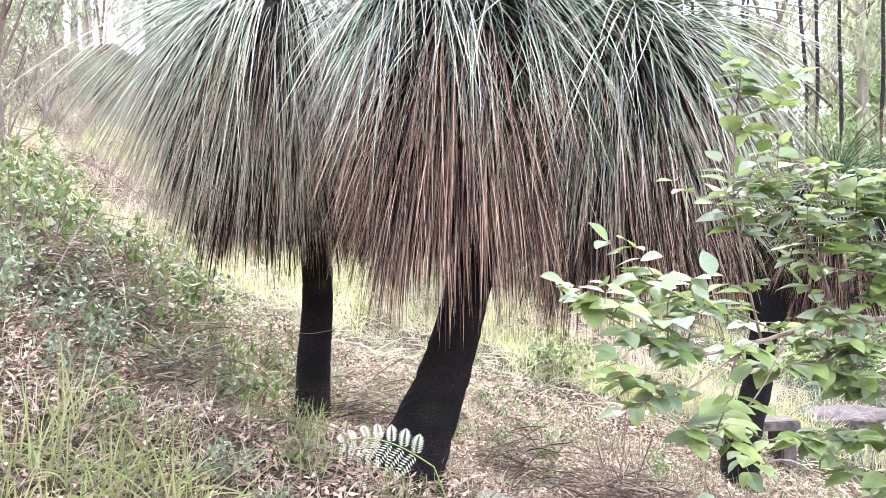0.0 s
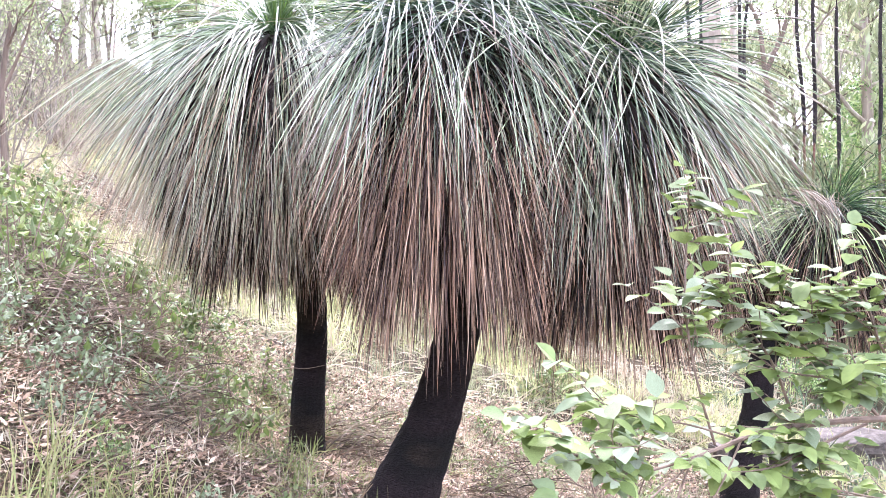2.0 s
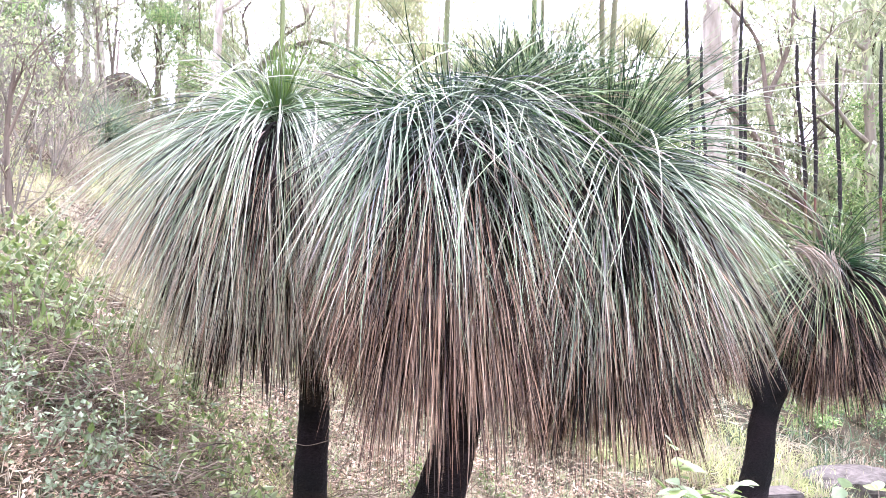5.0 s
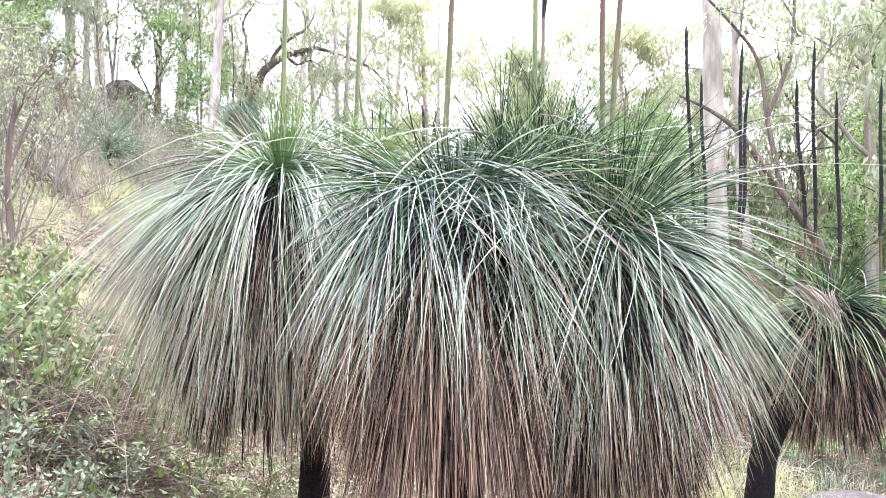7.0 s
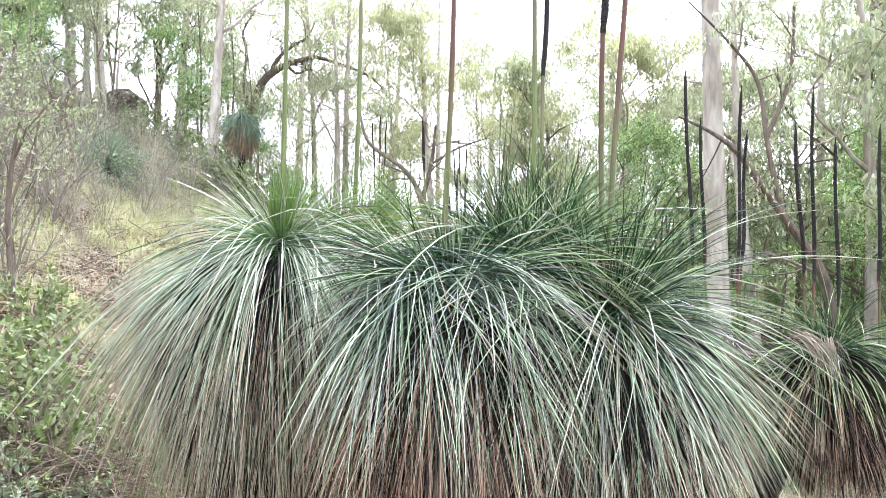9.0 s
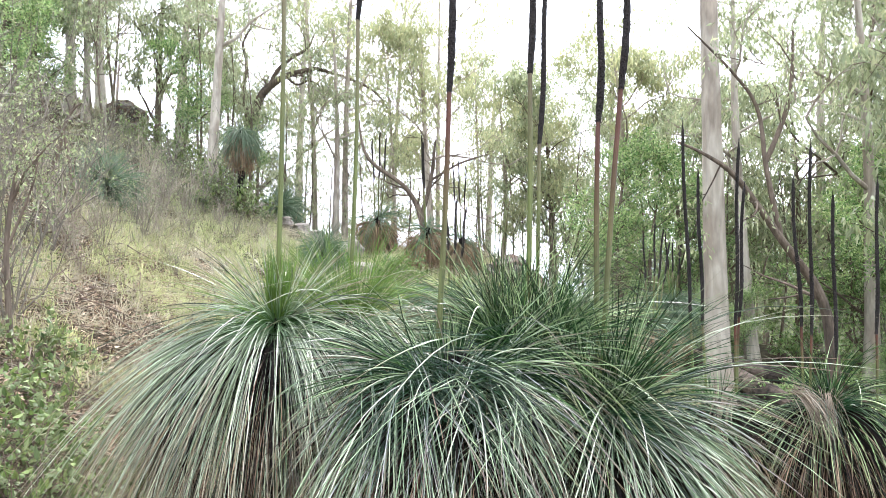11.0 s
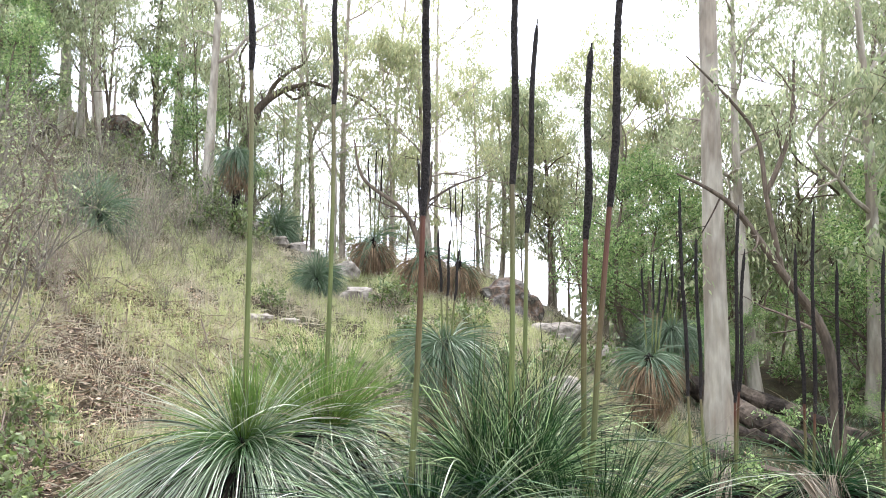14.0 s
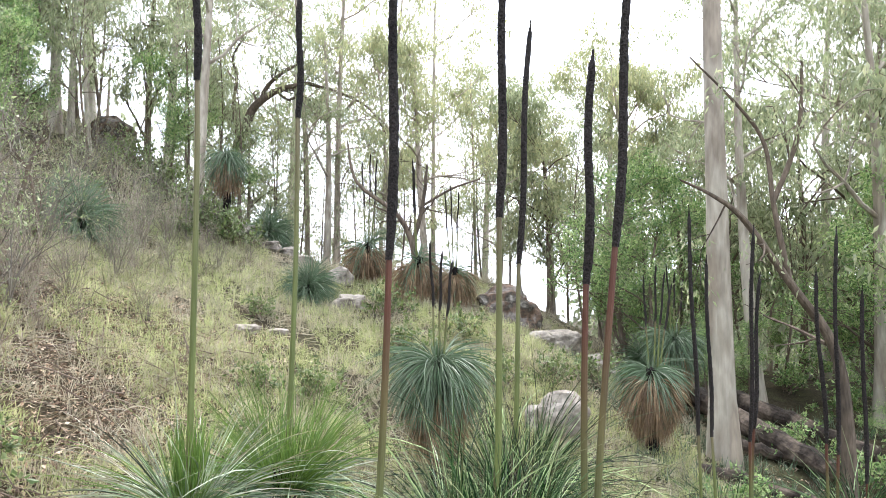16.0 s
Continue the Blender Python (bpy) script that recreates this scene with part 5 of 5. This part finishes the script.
def dry_vine():
    """A thin dry stem from the bank, caught round the straight trunk."""
    q, rr = trunk_line([(-3.3, 6.3, 1.25), (-2.75, 6.05, 1.02), (-2.1, 5.9, .84), (-1.5, 5.78, .71), (-1.275, 5.83, .70), (-1.13, 5.752, .70), (-.98, 5.83, .72)], (.005, .005, .0045, .004, .0035, .003, .002), 40)
    pile = Pile()
    pile.tube(np.vstack([[-3.6, 6.5, G(-3.6, 6.5) - .03], q]), np.append(.006, rr), 5, .05, 3)
    tagged(part("dry_vine", pile, M_STRAW), "thin dry vine from the bank caught round the trunk", "vine")


dry_vine()


# ---------------- the broad-leaved bush close by ----------------
def broad_leaf(curl, fold):
    """A pointed oval leaf, folded along its midrib; 1 long, foot at the origin, tip along y."""
    n = 7
    V, F = [], []
    for k in range(n):
        s = k / (n - 1)
        w = .34 * math.sin(math.pi * s ** .82) ** .9 if 0 < s < 1 else .006
        z = -curl * s * s
        V += [(-w, s, z + fold * w), (0, s, z), (w, s, z + fold * w)]
    for k in range(n - 1):
        a = k * 3
        F += [(a, a + 1, a + 4, a + 3), (a + 1, a + 2, a + 5, a + 4)]
    me = mesh_of("leaf", V, F, True)
    me.materials.append(M_BUSHLEAF)
    return me


LEAF_FORMS = [broad_leaf(.14, .22), broad_leaf(.30, .12), broad_leaf(.06, .34)]


def broad_bush():
    rs = np.random.RandomState(91)
    base = (1.55, 1.8, G(1.55, 1.8))
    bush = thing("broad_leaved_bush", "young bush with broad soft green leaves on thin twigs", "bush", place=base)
    made, rest = [], Pile()

    def leaf_at(p, way, size, holder):
        y = Vector(way)
        xx = y.cross(Vector((rs.normal(0, .28), rs.normal(0, .28) - .12, 1))).normalized()
        m = Matrix.Translation(Vector(p)) @ Matrix((xx, y, xx.cross(y))).transposed().to_4x4() @ Matrix.Scale(size, 4)
        form = LEAF_FORMS[rs.randint(3)]
        made.append(1)
        if len(made) > 320:
            rest.add([m @ v.co for v in form.vertices], [list(f.vertices) for f in form.polygons])
            return
        leaf = new("leaf", form)
        leaf.parent = holder
        leaf.matrix_basis = m

    def twig(p, way, length, size):
        q = [np.array(p)]
        d = unit(np.array(way))
        for k in range(5):
            d = unit(d + rs.normal(0, .13, 3) + np.array((0, 0, .02)))
            q.append(q[-1] + d * length / 5)
        pile = Pile()
        pile.tube(q, np.linspace(.0018, .0008, 6), 6, 0, 1)
        holder = part("twig", pile, M_TWIG, bush)
        flat = unit(np.cross(d, (rs.normal(0, .15), rs.normal(0, .15), 1)))
        for k in range(1, 6):
            for side in (1, -1):
                if rs.uniform() < .2:
                    continue
                way = unit(flat * side + d * rs.uniform(.2, .8) + rs.normal(0, .22, 3))
                way[2] = way[2] * .5 - rs.uniform(-.05, .35)
                leaf_at(q[k], unit(way), size * rs.uniform(.55, 1.2) * (1.12 - .08 * k), holder)
        leaf_at(q[-1], unit(d * np.array((1, 1, .5)) + rs.normal(0, .2, 3)), size * .8, holder)

    # (points, radii, number of twigs)
    main = [([(1.55, 1.8, -.7), (1.52, 1.78, .3), (1.42, 1.72, .95), (1.2, 1.6, 1.12), (.95, 1.53, 1.14), (.78, 1.48, 1.14), (.66, 1.45, 1.13), (.54, 1.42, 1.10)], (.013, .012, .011, .009, .008, .007, .006, .004), 6),
            ([(.58, 1.43, 1.11), (.42, 1.40, 1.08), (.32, 1.38, 1.11), (.21, 1.36, 1.17)], (.005, .004, .003, .002), 9),
            ([(.56, 1.44, 1.11), (.52, 1.42, 1.25), (.50, 1.42, 1.40), (.51, 1.42, 1.60)], (.005, .004, .003, .002), 8),
            ([(.75, 1.5, 1.14), (.70, 1.48, 1.26), (.64, 1.46, 1.34), (.60, 1.45, 1.40)], (.006, .005, .004, .002), 8),
            ([(.95, 1.53, 1.14), (.86, 1.53, 1.25), (.80, 1.52, 1.36), (.77, 1.50, 1.42)], (.007, .006, .004, .002), 8),
            ([(.52, 1.42, 1.09), (.44, 1.38, 1.05), (.36, 1.33, 1.02), (.28, 1.28, 1.04)], (.004, .003, .003, .0015), 3),
            ([(.62, 1.45, 1.12), (.54, 1.38, 1.03), (.47, 1.34, .97), (.40, 1.32, .94)], (.004, .003, .002, .0015), 2),
            ([(1.42, 1.72, .9), (1.1, 1.6, .93), (.92, 1.5, .98), (.76, 1.46, 1.02)], (.007, .006, .004, .002), 9),
            ([(1.5, 1.77, .45), (1.1, 1.55, .70), (.90, 1.45, .79), (.74, 1.4, .84)], (.006, .005, .004, .002), 5),
            ([(1.5, 1.77, .30), (1.05, 1.5, .55), (.85, 1.40, .68), (.68, 1.36, .76)], (.006, .005, .004, .002), 5),
            ([(1.1, 1.57, 1.13), (.95, 1.5, 1.2), (.84, 1.48, 1.23), (.72, 1.46, 1.25)], (.006, .005, .004, .002), 9),
            ([(1.42, 1.72, .85), (1.05, 1.58, .87), (.86, 1.48, .89), (.70, 1.45, .90)], (.006, .005, .004, .002), 6),
            ([(.92, 1.53, 1.13), (.80, 1.5, 1.09), (.70, 1.46, 1.06), (.61, 1.44, 1.05)], (.006, .005, .004, .002), 9),
            ([(1.5, 1.77, .20), (1.1, 1.55, .45), (.92, 1.44, .60), (.80, 1.4, .68)], (.006, .005, .004, .002), 5),
            ([(1.1, 1.57, 1.13), (.98, 1.55, 1.27), (.93, 1.53, 1.38), (.90, 1.52, 1.48)], (.006, .005, .004, .002), 6),
            ([(1.2, 1.6, 1.12), (1.06, 1.56, 1.22), (1.02, 1.54, 1.32), (1.0, 1.53, 1.43)], (.006, .005, .004, .002), 5),
            ([(.50, 1.40, 1.09), (.45, 1.38, .98), (.42, 1.36, .90), (.41, 1.35, .84)], (.004, .003, .002, .0015), 2),
            ([(.60, 1.44, 1.12), (.50, 1.42, 1.16), (.42, 1.41, 1.18), (.34, 1.40, 1.21)], (.004, .003, .002, .0015), 7)]
    nearer = lambda p: np.array((-.07, 0, 1.26)) + (np.array(p) - np.array((-.07, 0, 1.26))) * (.84 + .22 * min(1, max(0, (p[0] - .1) / .5))) + np.array((.015, 0, 0))
    for k, (pts, radii, count) in enumerate(main):
        pts = [nearer(p) if p[2] > .55 else p for p in pts]
        q, r = trunk_line(pts, [v * (1 if k == 0 else .62) for v in radii], 30)
        pile = Pile()
        pile.tube(q, r, 8, .05, k)
        part("stem" if k == 0 else "branch", pile, M_TWIG, bush)
        for j in range(count + count // 2):
            f = int(rs.uniform(19 if k == 0 else 9, 29))
            along = unit(q[min(f + 1, 29)] - q[f - 1])
            twig(q[f], along * rs.uniform(.2, .9) + rs.normal(0, .6, 3) * np.array((1, .8, .45)) + np.array((0, 0, .12)), rs.uniform(.09, .17), rs.uniform(.046, .07))
        twig(q[29], unit(q[29] - q[27]), .09, .06)
    part("foliage", rest, M_BUSHREST, bush, "", "stuff")


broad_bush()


def fern(x, y, z, turn, rise, length, size, seed):
    """One fern frond: a stalk with paired leaflets, each cut into small teeth."""
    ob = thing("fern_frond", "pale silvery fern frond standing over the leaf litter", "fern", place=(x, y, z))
    s = np.linspace(0, 1, 16)
    a = radians(turn)
    line = np.column_stack([x + math.cos(a) * s * length, y + math.sin(a) * s * length, z + rise * np.sin(s * 2.2)])
    pile = Pile()
    pile.tube(np.vstack([[x + .16, y - .12, G(x, y) - .02], [x + .05, y - .03, z - .12], line]), np.linspace(.0016, .0006, 18), 5, 0, seed)
    stalk = part("stalk", pile, M_HEART, ob)
    face = unit(np.array((.1, -.75, .65)))
    for k in range(3, 16, 2):
        for side in (1, -1):
            along = unit(line[min(k + 1, 15)] - line[k - 1])
            out = unit(np.cross(face, along) * side + along * .35)
            L = size * (1.1 - .6 * (k / 15) ** 2)
            t = np.linspace(.08, 1, 11)
            C = line[k] + out * (t[:, None] * L) - np.array((0, 0, .25 * L)) * t[:, None] ** 2
            one = Pile()
            across = unit(np.cross(out, face))
            for sgn in (1, -1):
                D = np.repeat(unit(across * sgn + out * .45)[None], 11, 0)
                S = np.repeat(unit(np.cross(D[0], face))[None], 11, 0)
                one.leaves(C, D, S, L * .26 * np.sin(math.pi * (.25 + .72 * t)), np.full(11, L * .036))
            part("leaflet", one, M_FERN, stalk)
    return ob


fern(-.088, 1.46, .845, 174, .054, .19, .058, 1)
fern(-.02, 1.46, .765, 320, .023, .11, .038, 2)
